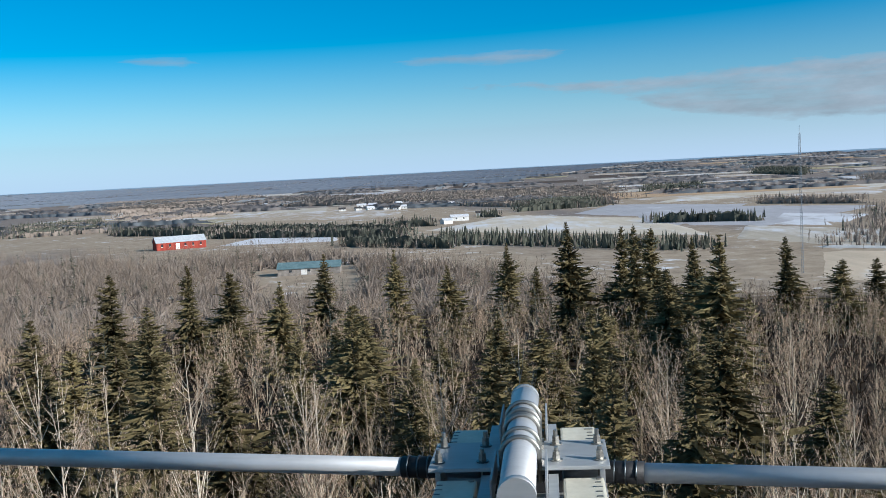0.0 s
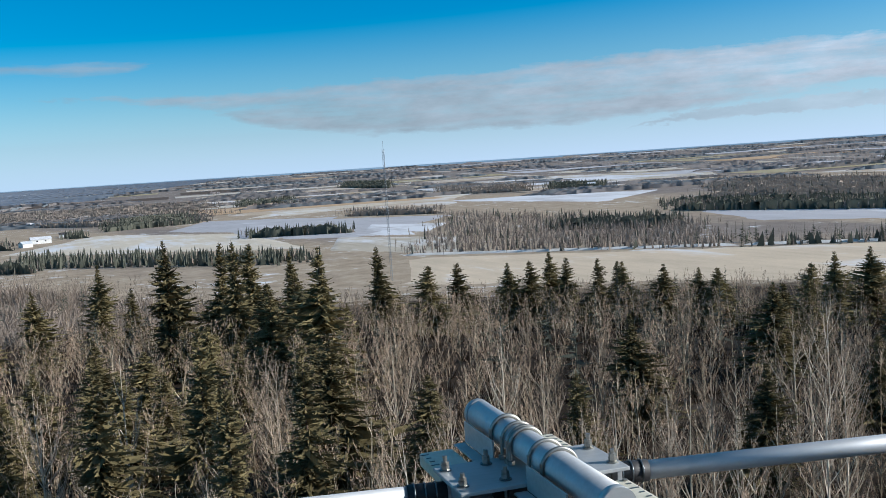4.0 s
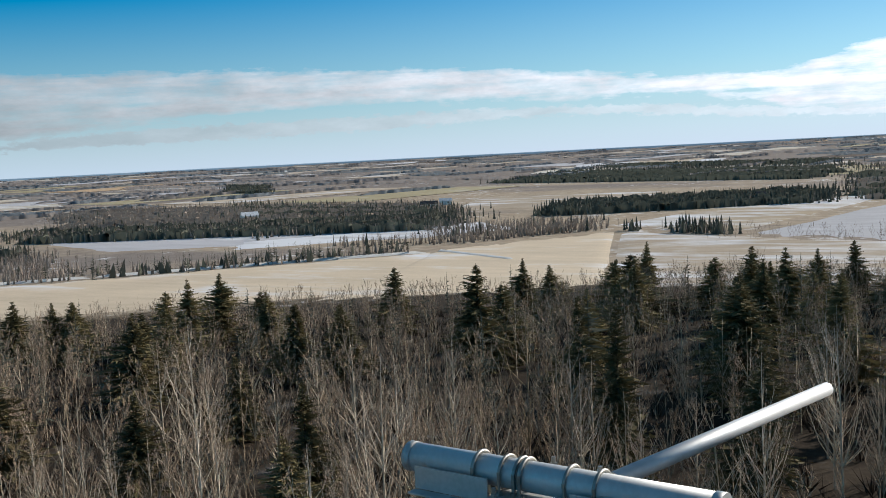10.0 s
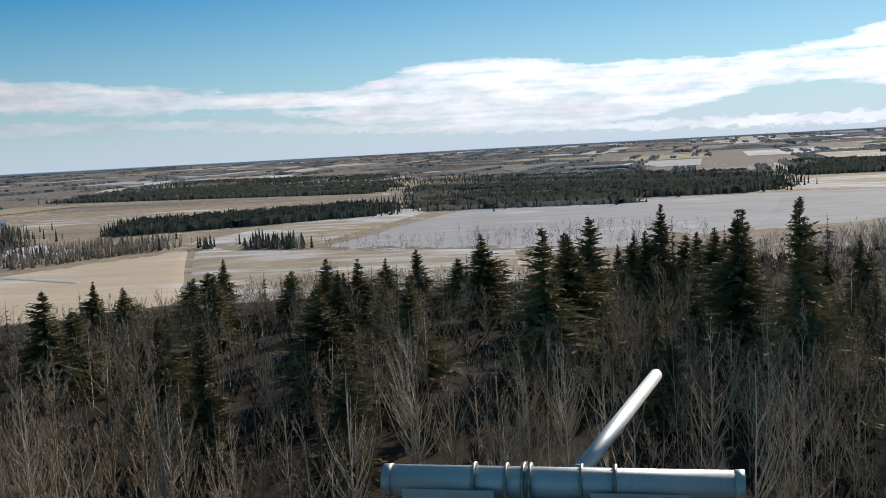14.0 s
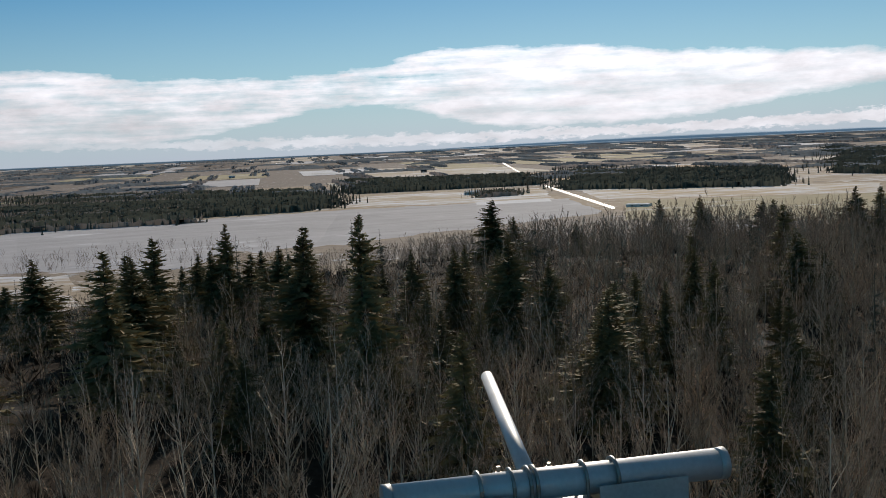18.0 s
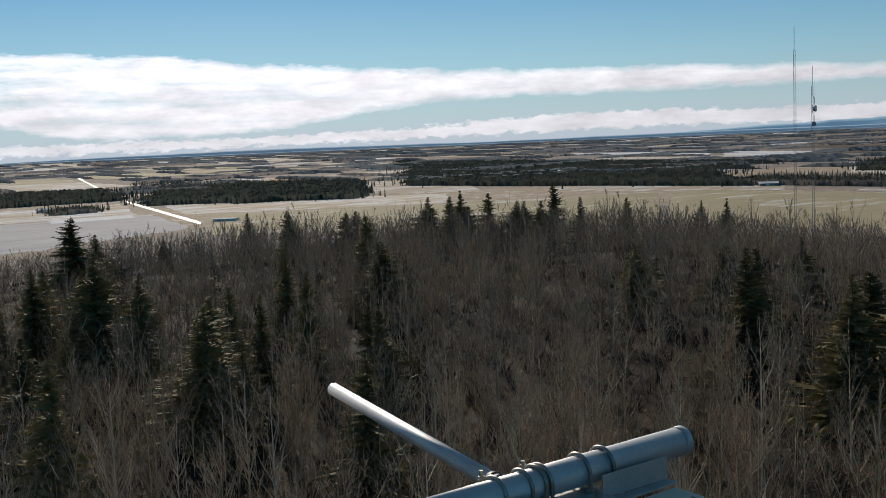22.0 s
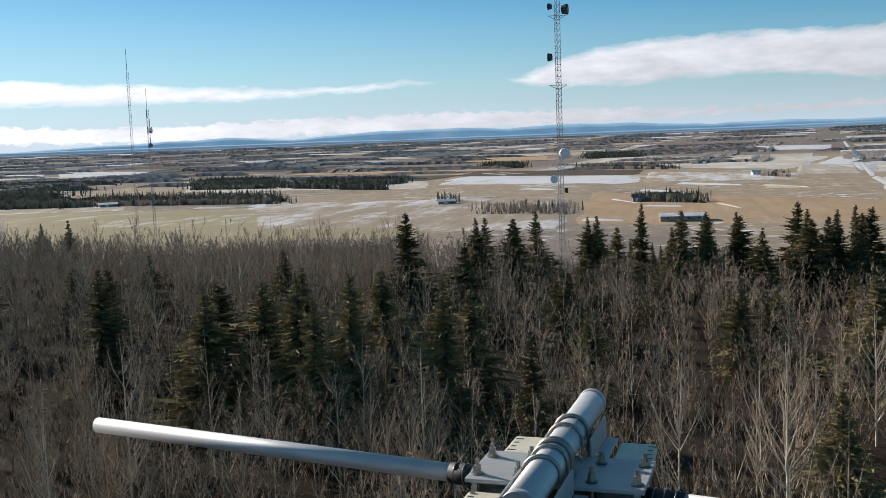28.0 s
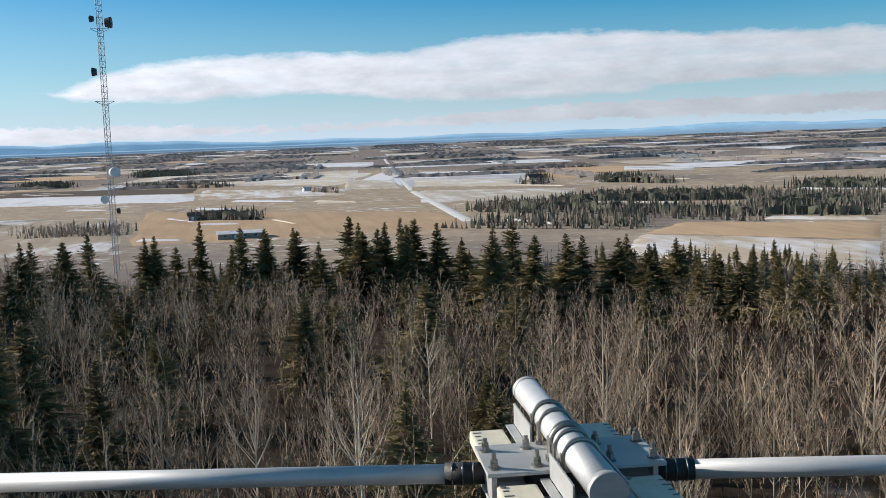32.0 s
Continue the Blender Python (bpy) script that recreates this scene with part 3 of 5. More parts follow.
spruce_at(137.18, 289, 15.0)
spruce_at(138.71, 332, 7.4)
spruce_at(146.73, 330, 5.6)
spruce_at(145.38, 330, 5.2)
spruce_at(165.07, 147, 15.8)
spruce_at(172.56, 242, 8.1)
spruce_at(186.87, 244, 9.3)
spruce_at(178.53, 244, 9.3)
spruce_at(202.64, 229, 3.9)
spruce_at(205.36, 244, 1.4)
spruce_at(-18.68, 150, 14.1)
spruce_at(-14.51, 170, 12.9)
spruce_at(-12.25, 190, 9.7)
spruce_at(-6.87, 230, 8.7)
spruce_at(-9.50, 150, 11.0)
spruce_at(0.14, 200, 7.3)
spruce_at(-5.46, 120, 10.7)
spruce_at(-8.76, 90, 11.8)
spruce_at(-21.14, 90, 12.7)
spruce_at(-22.96, 100, 14.2)
spruce_at(-18.80, 95, 12.6)
spruce_at(3.59, 240, 8.2)
spruce_at(9.00, 120, 8.8)
spruce_at(10.13, 200, 13.5)
spruce_at(12.52, 170, 8.0)
spruce_at(13.96, 260, 6.2)
spruce_at(2.90, 110, 9.8)
spruce_at(-2.10, 85, 10.0)
spruce_at(5.45, 100, 9.9)
spruce_at(6.35, 95, 8.5)
spruce_at(14.84, 100, 9.0)
spruce_at(-16.92, 120, 12.2)
spruce_at(-4.85, 115, 9.9)
spruce_at(-0.41, 100, 9.3)
spruce_at(-13.06, 85, 11.3)
spruce_at(3.94, 90, 9.6)
spruce_at(-22.58, 80, 13.6)
spruce_at(12.60, 130, 11.7)
spruce_at(14.14, 160, 10.9)
spruce_at(26.36, 220, 3.3)
spruce_at(8.32, 75, 15.3)
spruce_at(14.02, 66, 14.7)
spruce_at(15.68, 80, 12.7)
spruce_at(2.41, 66, 15.3)
spruce_at(-8.98, 75, 14.3)
spruce_at(-5.62, 85, 14.9)
spruce_at(-17.06, 72, 16.6)
spruce_at(9.42, 52, 15.2)
spruce_at(27.63, 220, 3.6)
spruce_at(29.72, 215, 4.2)
spruce_at(35.17, 210, 2.4)
spruce_at(37.10, 200, 2.6)
spruce_at(38.07, 195, 3.1)
spruce_at(41.56, 140, 7.2)
spruce_at(43.04, 200, 2.9)
spruce_at(50.13, 140, 6.6)
spruce_at(52.65, 140, 6.2)
spruce_at(48.48, 180, 3.7)
spruce_at(29.97, 75, 9.6)
spruce_at(32.60, 230, 1.4)
spruce_at(11.76, 217, 12.0)
spruce_at(32.87, 210, 3.3)
spruce_at(38.16, 200, 2.3)
spruce_at(41.03, 130, 8.6)
spruce_at(48.22, 190, 2.7)
spruce_at(49.95, 140, 6.6)
spruce_at(52.54, 150, 4.8)
spruce_at(68.49, 75, 14.2)
spruce_at(69.60, 170, 7.9)
spruce_at(75.45, 100, 13.1)
spruce_at(62.21, 170, 3.8)
spruce_at(73.79, 210, 2.3)
spruce_at(68.40, 200, 3.7)
spruce_at(76.01, 150, 9.8)
spruce_at(63.29, 210, 4.0)
spruce_at(64.80, 200, 3.5)
spruce_at(61.95, 150, 6.5)
spruce_at(68.58, 180, 6.4)
spruce_at(69.40, 190, 6.2)
spruce_at(76.01, 170, 9.0)
spruce_at(77.78, 150, 10.7)
spruce_at(79.40, 180, 7.4)
spruce_at(75.27, 110, 11.9)
spruce_at(74.04, 190, 5.2)
spruce_at(89.72, 150, 13.1)
spruce_at(92.73, 200, 5.8)
spruce_at(93.64, 190, 8.8)
spruce_at(98.11, 150, 12.9)
spruce_at(97.11, 170, 9.4)
spruce_at(80.62, 110, 12.0)
spruce_at(83.57, 180, 6.8)
spruce_at(99.65, 120, 17.6)
spruce_at(76.62, 140, 10.3)
spruce_at(89.95, 120, 15.4)
spruce_at(93.55, 170, 9.2)
spruce_at(97.11, 170, 10.6)
spruce_at(94.73, 160, 10.7)
spruce_at(111.61, 230, 10.0)
spruce_at(115.14, 250, 6.4)
spruce_at(111.24, 120, 15.6)
spruce_at(125.92, 280, 9.1)
spruce_at(117.26, 100, 12.3)
spruce_at(127.11, 150, 12.3)
spruce_at(107.14, 90, 11.4)
spruce_at(131.90, 250, 14.7)
spruce_at(135.15, 240, 12.2)
spruce_at(96.51, 160, 11.2)
spruce_at(148.33, 110, 13.9)
spruce_at(154.22, 100, 12.9)
spruce_at(156.84, 100, 12.6)
spruce_at(158.96, 105, 13.3)
spruce_at(141.69, 140, 11.6)
spruce_at(146.61, 150, 10.1)
spruce_at(126.43, 200, 12.9)
spruce_at(125.36, 260, 10.0)
spruce_at(122.01, 250, 11.6)
spruce_at(136.49, 250, 11.3)
spruce_at(135.53, 260, 10.9)
spruce_at(141.32, 280, 9.9)
spruce_at(116.88, 90, 13.0)
spruce_at(132.31, 250, 10.9)
spruce_at(147.79, 105, 14.4)
spruce_at(153.35, 90, 13.8)
spruce_at(156.62, 90, 13.9)
spruce_at(158.54, 85, 15.1)
spruce_at(159.41, 80, 13.9)
spruce_at(161.58, 85, 15.3)
spruce_at(167.03, 80, 14.6)
spruce_at(168.43, 150, 10.5)
spruce_at(169.13, 190, 11.1)
spruce_at(171.22, 210, 9.3)
spruce_at(163.51, 110, 12.0)
spruce_at(174.32, 130, 8.4)
spruce_at(172.11, 70, 12.2)
spruce_at(175.31, 200, 3.4)
spruce_at(179.19, 160, 2.2)
spruce_at(185.84, 130, 5.9)
spruce_at(182.03, 210, 9.7)
spruce_at(183.82, 210, 9.0)
spruce_at(176.00, 224, 8.1)
spruce_at(180.18, 210, 6.4)
spruce_at(188.86, 203, 10.3)
spruce_at(187.59, 203, 8.7)
spruce_at(190.11, 203, 9.7)
spruce_at(190.93, 110, 10.8)
spruce_at(169.65, 210, 9.5)
spruce_at(171.32, 224, 7.9)
spruce_at(175.52, 224, 7.9)
spruce_at(177.13, 210, 6.9)
spruce_at(180.70, 210, 10.1)
spruce_at(182.09, 210, 9.2)
spruce_at(183.67, 217, 8.9)
spruce_at(185.05, 203, 6.9)
spruce_at(187.34, 210, 9.9)
spruce_at(188.44, 210, 8.6)
spruce_at(189.76, 217, 10.2)
spruce_at(190.56, 217, 10.0)
spruce_at(191.83, 200, 10.0)
spruce_at(193.25, 220, 5.0)
spruce_at(195.05, 168, 11.7)
spruce_at(196.18, 196, 10.2)
spruce_at(197.44, 189, 8.0)
spruce_at(199.20, 203, 7.0)
spruce_at(200.14, 196, 7.0)
spruce_at(202.19, 196, 6.3)
spruce_at(203.90, 189, 5.8)
spruce_at(206.65, 175, 4.2)
spruce_at(207.71, 189, 4.0)
spruce_at(208.90, 175, 4.2)
spruce_at(209.50, 182, 4.7)
spruce_at(210.96, 168, 4.1)
spruce_at(211.97, 175, 3.2)
spruce_at(213.11, 168, 3.2)
spruce_at(213.96, 230, -5.2)
spruce_at(214.80, 220, -3.8)
spruce_at(215.62, 220, -2.6)
spruce_at(185.33, 120, 7.2)
spruce_at(173.65, 140, 6.3)
spruce_at(168.62, 90, 12.2)
spruce_at(193.99, 180, 3.6)
spruce_at(197.85, 200, -0.5)
spruce_at(200.70, 190, -1.6)
spruce_at(209.63, 200, -3.4)

sx, sy, _, _ = wood_spots(rng, 52, 180, 26.0)
for i in range(min(len(sx), 45)):
    tree("spruce_tree", spruce_parts[i % 6], sx[i], sy[i], rng.uniform(0.4, 0.7), i * 1.9, "dark green spruce among bare aspens", "spruces of the home wood", rng.uniform(1.2, 1.7))

sx, sy, _, _ = wood_spots(rng, 48, 150, 16.0, 93.0, 132.0)
for i in range(min(len(sx), 40)):
    tree("spruce_tree", spruce_parts[i % 6], sx[i], sy[i], rng.uniform(0.5, 0.76), i * 2.7, "dark green spruce among bare aspens", "spruces of the home wood", rng.uniform(1.0, 1.4))

ax, ay, _, ar = wood_spots(rng, 32, 88, 6.6)
for i in range(len(ax)):
    tree("aspen_tree", aspen_parts[i % 8], ax[i], ay[i], rng.choice((0.66, 0.76, 0.86, 0.96, 1.08)) * rng.uniform(0.93, 1.07), i * 2.1, "leafless aspen with pale grey bark and fine twigs", "bare aspens of the home wood")


def stuff(name, v, f, mat, label, category):
    return tagged(new(name, fast_mesh(name, v, f, [mat])), label, category, kind="stuff")


for (r0, r1, gap, shapes, lo, hi, *arc) in ((30, 170, 5.0, MID_ASPENS, 0.66, 0.95, 92, 165), (30, 110, 5.0, MID_ASPENS, 0.56, 0.9), (110, 230, 5.7, LIGHT_ASPENS, 0.58, 0.84), (200, 355, 4.7, FAR_ASPENS, 0.6, 0.74, 96, 166), (230, 360, 5.0, FAR_ASPENS, 0.58, 0.76), (360, 710, 7.0, FAR_ASPENS, 0.8, 1.05)):
    x, y, az, r = wood_spots(rng, r0, r1, gap, *arc)
    sc = rng.uniform(lo, hi, len(x)) * rng.uniform(0.85, 1.1, len(x))
    # low growth to the east, taller on the southern crest, young trees before the spruce belt
    crest = np.interp(az, (78, 84, 103, 108, 113, 120, 150, 157, 168, 172, 177, 183, 190, 196, 208, 220, 226), (1, 0.7, 0.66, 0.85, 1.15, 1.3, 1.3, 1.5, 1.5, 1.3, 1.15, 1.1, 0.9, 0.78, 0.62, 0.6, 1))
    crest = np.where((az > 172) & (az < 224) & (r > 215), np.minimum(crest, 0.6), crest)
    sc *= 1 + (crest - 1) * np.clip((r - 110) / 60, 0, 1)
    state = rng.bit_generator.state
    v, f = scatter([t for t, c in shapes], x, y, sc, rng)
    stuff("aspen_trunks", v, f, WOOD_BARK if r0 < 200 else EDGE_TWIG, "pale trunks of bare aspens in the home wood", "aspen wood")
    rng.bit_generator.state = state
    v, f = scatter([c for t, c in shapes], x, y, sc, rng)
    stuff("aspen_crowns", v, f, WOOD_TWIG if r0 < 200 else EDGE_TWIG, "leafless grey brown aspen crowns in the home wood", "aspen wood")

x, y, az, r = wood_spots(rng, 255, 345, 13.0, 176.0, 214.0)
v, f = scatter([join(*t) for t in SPRUCES], x, y, rng.uniform(0.42, 0.66, len(x)), rng)
stuff("spruce_wood", v, f, NEEDLE, "dark green spruce belt along the fields", "spruce wood")
x, y, az, r = wood_spots(rng, 110, 700, 24.0)
v, f = scatter([join(*s) for s in FAR_SPRUCES], x, y, rng.uniform(0.35, 0.85, len(x)), rng)
stuff("spruce_wood", v, f, FAR_NEEDLE, "dark spruces scattered through the bare wood", "spruce wood")

# leafless brush under the trees, its colour darkened to deepen the shade there
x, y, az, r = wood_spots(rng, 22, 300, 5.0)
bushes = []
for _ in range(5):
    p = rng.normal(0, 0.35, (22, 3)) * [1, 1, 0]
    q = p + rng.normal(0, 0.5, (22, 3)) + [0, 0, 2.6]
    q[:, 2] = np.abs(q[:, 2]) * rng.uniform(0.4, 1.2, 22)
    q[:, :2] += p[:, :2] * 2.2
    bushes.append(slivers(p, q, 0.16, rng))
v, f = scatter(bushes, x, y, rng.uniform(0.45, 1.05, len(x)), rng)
xf, yf, az, r = wood_spots(rng, 300, 700, 7.5)
vf, ff = scatter([join(b, slivers(b[0][::3], b[0][2::3] * 1.1, 0.5, rng)) for b in bushes[:3]], xf, yf, rng.uniform(1.2, 2.2, len(xf)), rng)
stuff("brush", vf, ff, FAR_TWIG, "grey brown thicket between the farther aspens", "brush")
stuff("brush", v, f, SHADE_BRUSH, "leafless brown brush under the trees, darkened for shade", "brush")

# ---------- farm country ----------
def crop(name, stops, snow):
    """A field: its tone in patches and along the drill rows, with old snow lying in part of it."""
    def build(nt, b):
        big = noise_of(nt, 0.011, 4.0, 0.6)
        mid = noise_of(nt, 0.07, 5.0, 0.65, (1.0, 0.35, 1.0, 8))
        fine = noise_of(nt, 0.9, 3.0, 0.6)
        rows = noise_of(nt, 0.25, 2.0, 0.5, (1.0, 0.02, 1.0, 8))
        f = nmath(nt, "ADD", nmath(nt, "ADD", nmath(nt, "MULTIPLY", mid, 0.4), nmath(nt, "MULTIPLY", fine, 0.2)), nmath(nt, "ADD", nmath(nt, "MULTIPLY", big, 0.2), nmath(nt, "MULTIPLY", rows, 0.2)))
        r = nt.nodes.new("ShaderNodeObjectInfo").outputs["Random"]
        f = nmath(nt, "ADD", f, nmath(nt, "MULTIPLY", nmath(nt, "SUBTRACT", r, 0.5), 0.22))
        col = ramp(nt, f, stops)
        drift = noise_of(nt, 0.05, 6.0, 0.7, (1.0, 0.22, 1.0, 100))
        s = nmath(nt, "ADD", nmath(nt, "MULTIPLY", nmath(nt, "ADD", nmath(nt, "MULTIPLY", mid, 0.4), nmath(nt, "MULTIPLY", drift, 0.6)), 0.85), nmath(nt, "MULTIPLY", big, 0.5))
        s = nmath(nt, "MULTIPLY", nmath(nt, "SUBTRACT", s, 0.98 - snow * 0.5), 7.0, True)
        nt.links.new(mix(nt, s, col, (0.66, 0.67, 0.71)), b.inputs["Base Color"])
        b.inputs["Roughness"].default_value, b.inputs["Specular IOR Level"].default_value = 0.95, 0.08
        bump(nt, b, fine, 0.4, 0.2)
    return material(name, build)


def three(c, lo=0.72, hi=1.22):
    return [(0.3, tuple(v * lo for v in c)), (0.5, c), (0.7, tuple(v * hi for v in c))]


CROPS = {
    "tan": (crop("dry tan stubble", three((0.43, 0.355, 0.275)), 0.62), "dry tan stubble field with a little old snow"),
    "stubble": (crop("pale stubble", three((0.55, 0.455, 0.345)), 0.5), "pale tan stubble field"),
    "straw": (crop("pale straw", three((0.53, 0.47, 0.385)), 0.62), "pale straw field with thin snow"),
    "olive": (crop("olive winter grass", three((0.34, 0.295, 0.19)), 0.5), "olive brown winter hayfield"),
    "orange": (crop("rusty grass", three((0.46, 0.33, 0.215)), 0.3), "rust coloured dry grass field"),
    "brown": (crop("ploughed soil", three((0.12, 0.095, 0.08)), 0.12), "dark ploughed field"),
    "frost": (crop("snow dusted soil", three((0.42, 0.415, 0.44)), 0.45), "grey field dusted with thin snow"),
    "snowy": (crop("snow patches on grass", three((0.42, 0.34, 0.245)), 0.70), "tan field streaked with snow patches"),
    "snow": (crop("snow field", three((0.50, 0.49, 0.51)), 0.85), "snow covered field"),
}
FAR_CROPS = [CROPS[k][0] for k in ("tan", "straw", "olive", "frost", "snow", "brown", "snowy", "orange")]
GRAVEL = tones("snowy gravel road", [(0.3, (0.50, 0.48, 0.45)), (0.7, (0.74, 0.74, 0.74))], 0.2, 0.6, fine=3.0)
lift = 0


def corner(c):
    return Vector((*polar(*c), 0))


def sheet_mesh(name, a, b, c, d, mat, up, nu=22, nv=8, wander=True):
    """A thin sheet over the land with corners a, b (near), c, d (far), with its edges turned down."""
    u, v = np.meshgrid(np.linspace(0, 1, nu + 1), np.linspace(0, 1, nv + 1))
    rim = (u == 0) | (u == 1) | (v == 0) | (v == 1)
    p = [np.array(q)[:2] for q in (a, b, c, d)]
    if wander:
        u = u + np.where((u == 0) | (u == 1), rng.normal(0, 0.010, u.shape), 0)
        v2 = v + np.where((v == 0) | (v == 1), rng.normal(0, 0.022, v.shape), 0)
        v = v2
    xy = ((1 - u) * (1 - v))[..., None] * p[0] + (u * (1 - v))[..., None] * p[1] + (u * v)[..., None] * p[2] + ((1 - u) * v)[..., None] * p[3]
    z = ground_z(xy[..., 0], xy[..., 1]) + up
    z = np.where(rim, z - up - 0.2, z)
    verts = np.concatenate([xy, z[..., None]], -1).reshape(-1, 3)
    i, j = np.meshgrid(np.arange(nv), np.arange(nu), indexing="ij")
    q = i * (nu + 1) + j
    return fast_mesh(name, verts, np.stack([q, q + 1, q + nu + 2, q + nu + 1], -1).reshape(-1, 4), [mat])


def field(kind, *corners):
    global lift
    lift += 1
    mat, label = CROPS[kind]
    me = sheet_mesh("field", *[corner(c) for c in corners], mat, 0.3 + 0.005 * lift)
    return tagged(new("field", me), label, "field", kind="structure")


def road(a, b, width):
    pa, pb = corner(a), corner(b)
    s = (pb - pa).cross(Vector((0, 0, 1))).normalized() * width / 2
    me = sheet_mesh("road", pa - s, pa + s, pb + s, pb - s, GRAVEL, 1.1, 2, 24, False)
    return tagged(new("road", me), "straight gravel road dusted with snow", "road", kind="structure")


def tiny_spruce(rng):
    h = 14.0
    p, q = [], []
    for k, (z, rad) in enumerate(((0.06, 0.19), (0.34, 0.15), (0.6, 0.10))):
        for a in rng.uniform(0, 6.28) + np.arange(4) * 1.57:
            p.append((math.cos(a) * rad * h * 0.5, math.sin(a) * rad * h * 0.5, z * h))
            q.append((0, 0, (z + 0.42) * h))
    p, q = np.array(p), np.array(q)
    side = np.column_stack([-p[:, 1], p[:, 0], np.zeros(len(p))])
    side /= np.linalg.norm(side, axis=1, keepdims=True)
    w = np.linalg.norm(p[:, :2], axis=1, keepdims=True) * 1.1
    v = np.stack([p - side * w, p + side * w, q], 1).reshape(-1, 3)
    return v, np.arange(len(v)).reshape(-1, 3)


def tiny_aspen(rng):
    h, n = 12.0, 20
    p = np.zeros((n, 3))
    p[:, 2] = rng.uniform(0.15, 0.7, n) * h
    q = p + rng.normal(0, 1, (n, 3)) * [1.3, 1.3, 0.7] + [0, 0, 3.4]
    return join(slivers(p, q, 0.34, rng), slivers(np.zeros((1, 3)), np.array([[0, 0, h * 0.95]]), 0.4, rng))


TINY_SPRUCES = [tiny_spruce(rng) for _ in range(5)]
TINY_ASPENS = [tiny_aspen(rng) for _ in range(6)]
spruce_bits = {0: [join(*s) for s in FAR_SPRUCES], 1: TINY_SPRUCES}
aspen_bits = {0: [join(*s) for s in FAR_ASPENS], 1: TINY_ASPENS}


def fill(corners, gap, cap):
    p = [np.array(corner(c))[:2] for c in corners]
    area = 0.5 * abs(np.cross(p[2] - p[0], p[3] - p[1]))
    n = int(min(max(area / gap ** 2, 6), cap))
    u, v = rng.uniform(0, 1, (2, n, 1))
    xy = (1 - u) * (1 - v) * p[0] + u * (1 - v) * p[1] + u * v * p[2] + (1 - u) * v * p[3]
    xy += rng.normal(0, 3.0 + 0.02 * math.sqrt(area), xy.shape)
    return xy[:, 0], xy[:, 1]


def jagged(rows):
    """Rows of crowns that stand close: jagged bands of leafless or dark trees."""
    vs, fs, n = [], [], 0
    for X, Y, H in rows:
        z = ground_z(X, Y)
        m = len(X)
        low = np.stack([X, Y, z - 1.0], -1)
        saddle = np.stack([X, Y, z + H * 0.86], -1)
        tip = np.stack([(X[:-1] + X[1:]) / 2, (Y[:-1] + Y[1:]) / 2, z[:-1] + H[:-1]], -1)
        vs.append(np.concatenate([low, saddle, tip]))
        i = np.arange(m - 1)
        fs.append(np.concatenate([np.stack([i, i + 1, i + 1 + m], -1), np.stack([i, i + 1 + m, i + m], -1), np.stack([i + m, i + 1 + m, i + 2 * m], -1)]) + n)
        n += 3 * m - 1
    return np.concatenate(vs), np.concatenate(fs)


def understorey(kind, corners, r):
    """Close rows of lower crowns that fill a woodlot."""
    p = [np.array(corner(c))[:2] for c in corners]
    deep = (np.linalg.norm(p[3] - p[0]) + np.linalg.norm(p[2] - p[1])) / 2
    wide = np.linalg.norm(p[1] - p[0])
    rows, hedge = {0: [], 1: []}, {0: [], 1: []}
    for v in np.arange(0.02, 1.0, 1.0 / max(2, min(18, int(deep / (9.0 + r * 0.008))))):
        ends = rng.uniform(-0.03, 0.10), rng.uniform(0.90, 1.03)
        n = max(5, int(wide / (1.5 + r * 0.0012)))
        u = np.linspace(*ends, n)[:, None]
        xy = (1 - v) * ((1 - u) * p[0] + u * p[1]) + v * ((1 - u) * p[3] + u * p[2]) + rng.normal(0, 1.6, (n, 2))
        z = ground_z(xy[:, 0], xy[:, 1])
        low = np.column_stack([xy, z - 0.3])
        d = (rng.random(n) < {"spruce": 0.85, "mixed": 0.35, "bare": 0.02}[kind]).astype(int)
        top = low + np.column_stack([rng.normal(0, 0.5, (n, 2)), rng.uniform(3.5, 8.0, n)])
        rows[0].append(slivers(low[d == 0], top[d == 0], 0.6 + r * 0.0009, rng))
        rows[0].append(slivers(low[d == 0], low[d == 0] + [0, 0, 3.4], 1.1 + r * 0.0009, rng))
        rows[1].append(slivers(low[d == 1], top[d == 1], 3.4, rng))
        k = int(rng.random() < {"spruce": 0.95, "mixed": 0.45, "bare": 0.0}[kind])
        if r > (650 if k else 950) and (v < 0.5 or rng.random() < 0.5):
            m = max(6, int(wide / (2.4 + r * 0.0016)))
            us = np.linspace(*ends, m)[:, None]
            edge_xy = (1 - v) * ((1 - us) * p[0] + us * p[1]) + v * ((1 - us) * p[3] + us * p[2]) + rng.normal(0, 2.2, (m, 2))
            taper = np.minimum(1.0, np.minimum(np.arange(m), np.arange(m)[::-1]) / 3.0)
            hedge[k].append((edge_xy[:, 0], edge_xy[:, 1], rng.uniform(4.6, 7.2, m) * taper * (1.0 if k else 0.75)))
    for d, mat, name, label in ((0, FAR_TWIG, "bare_wood", "grey brown leafless woodlot across the fields"), (1, FAR_NEEDLE, "spruce_wood", "dark spruce woodlot across the fields")):
        v, f = join(*rows[d], *([jagged(hedge[d])] if hedge[d] else []))
        if len(v):
            stuff(name, v, f, mat, label, "woodlot")


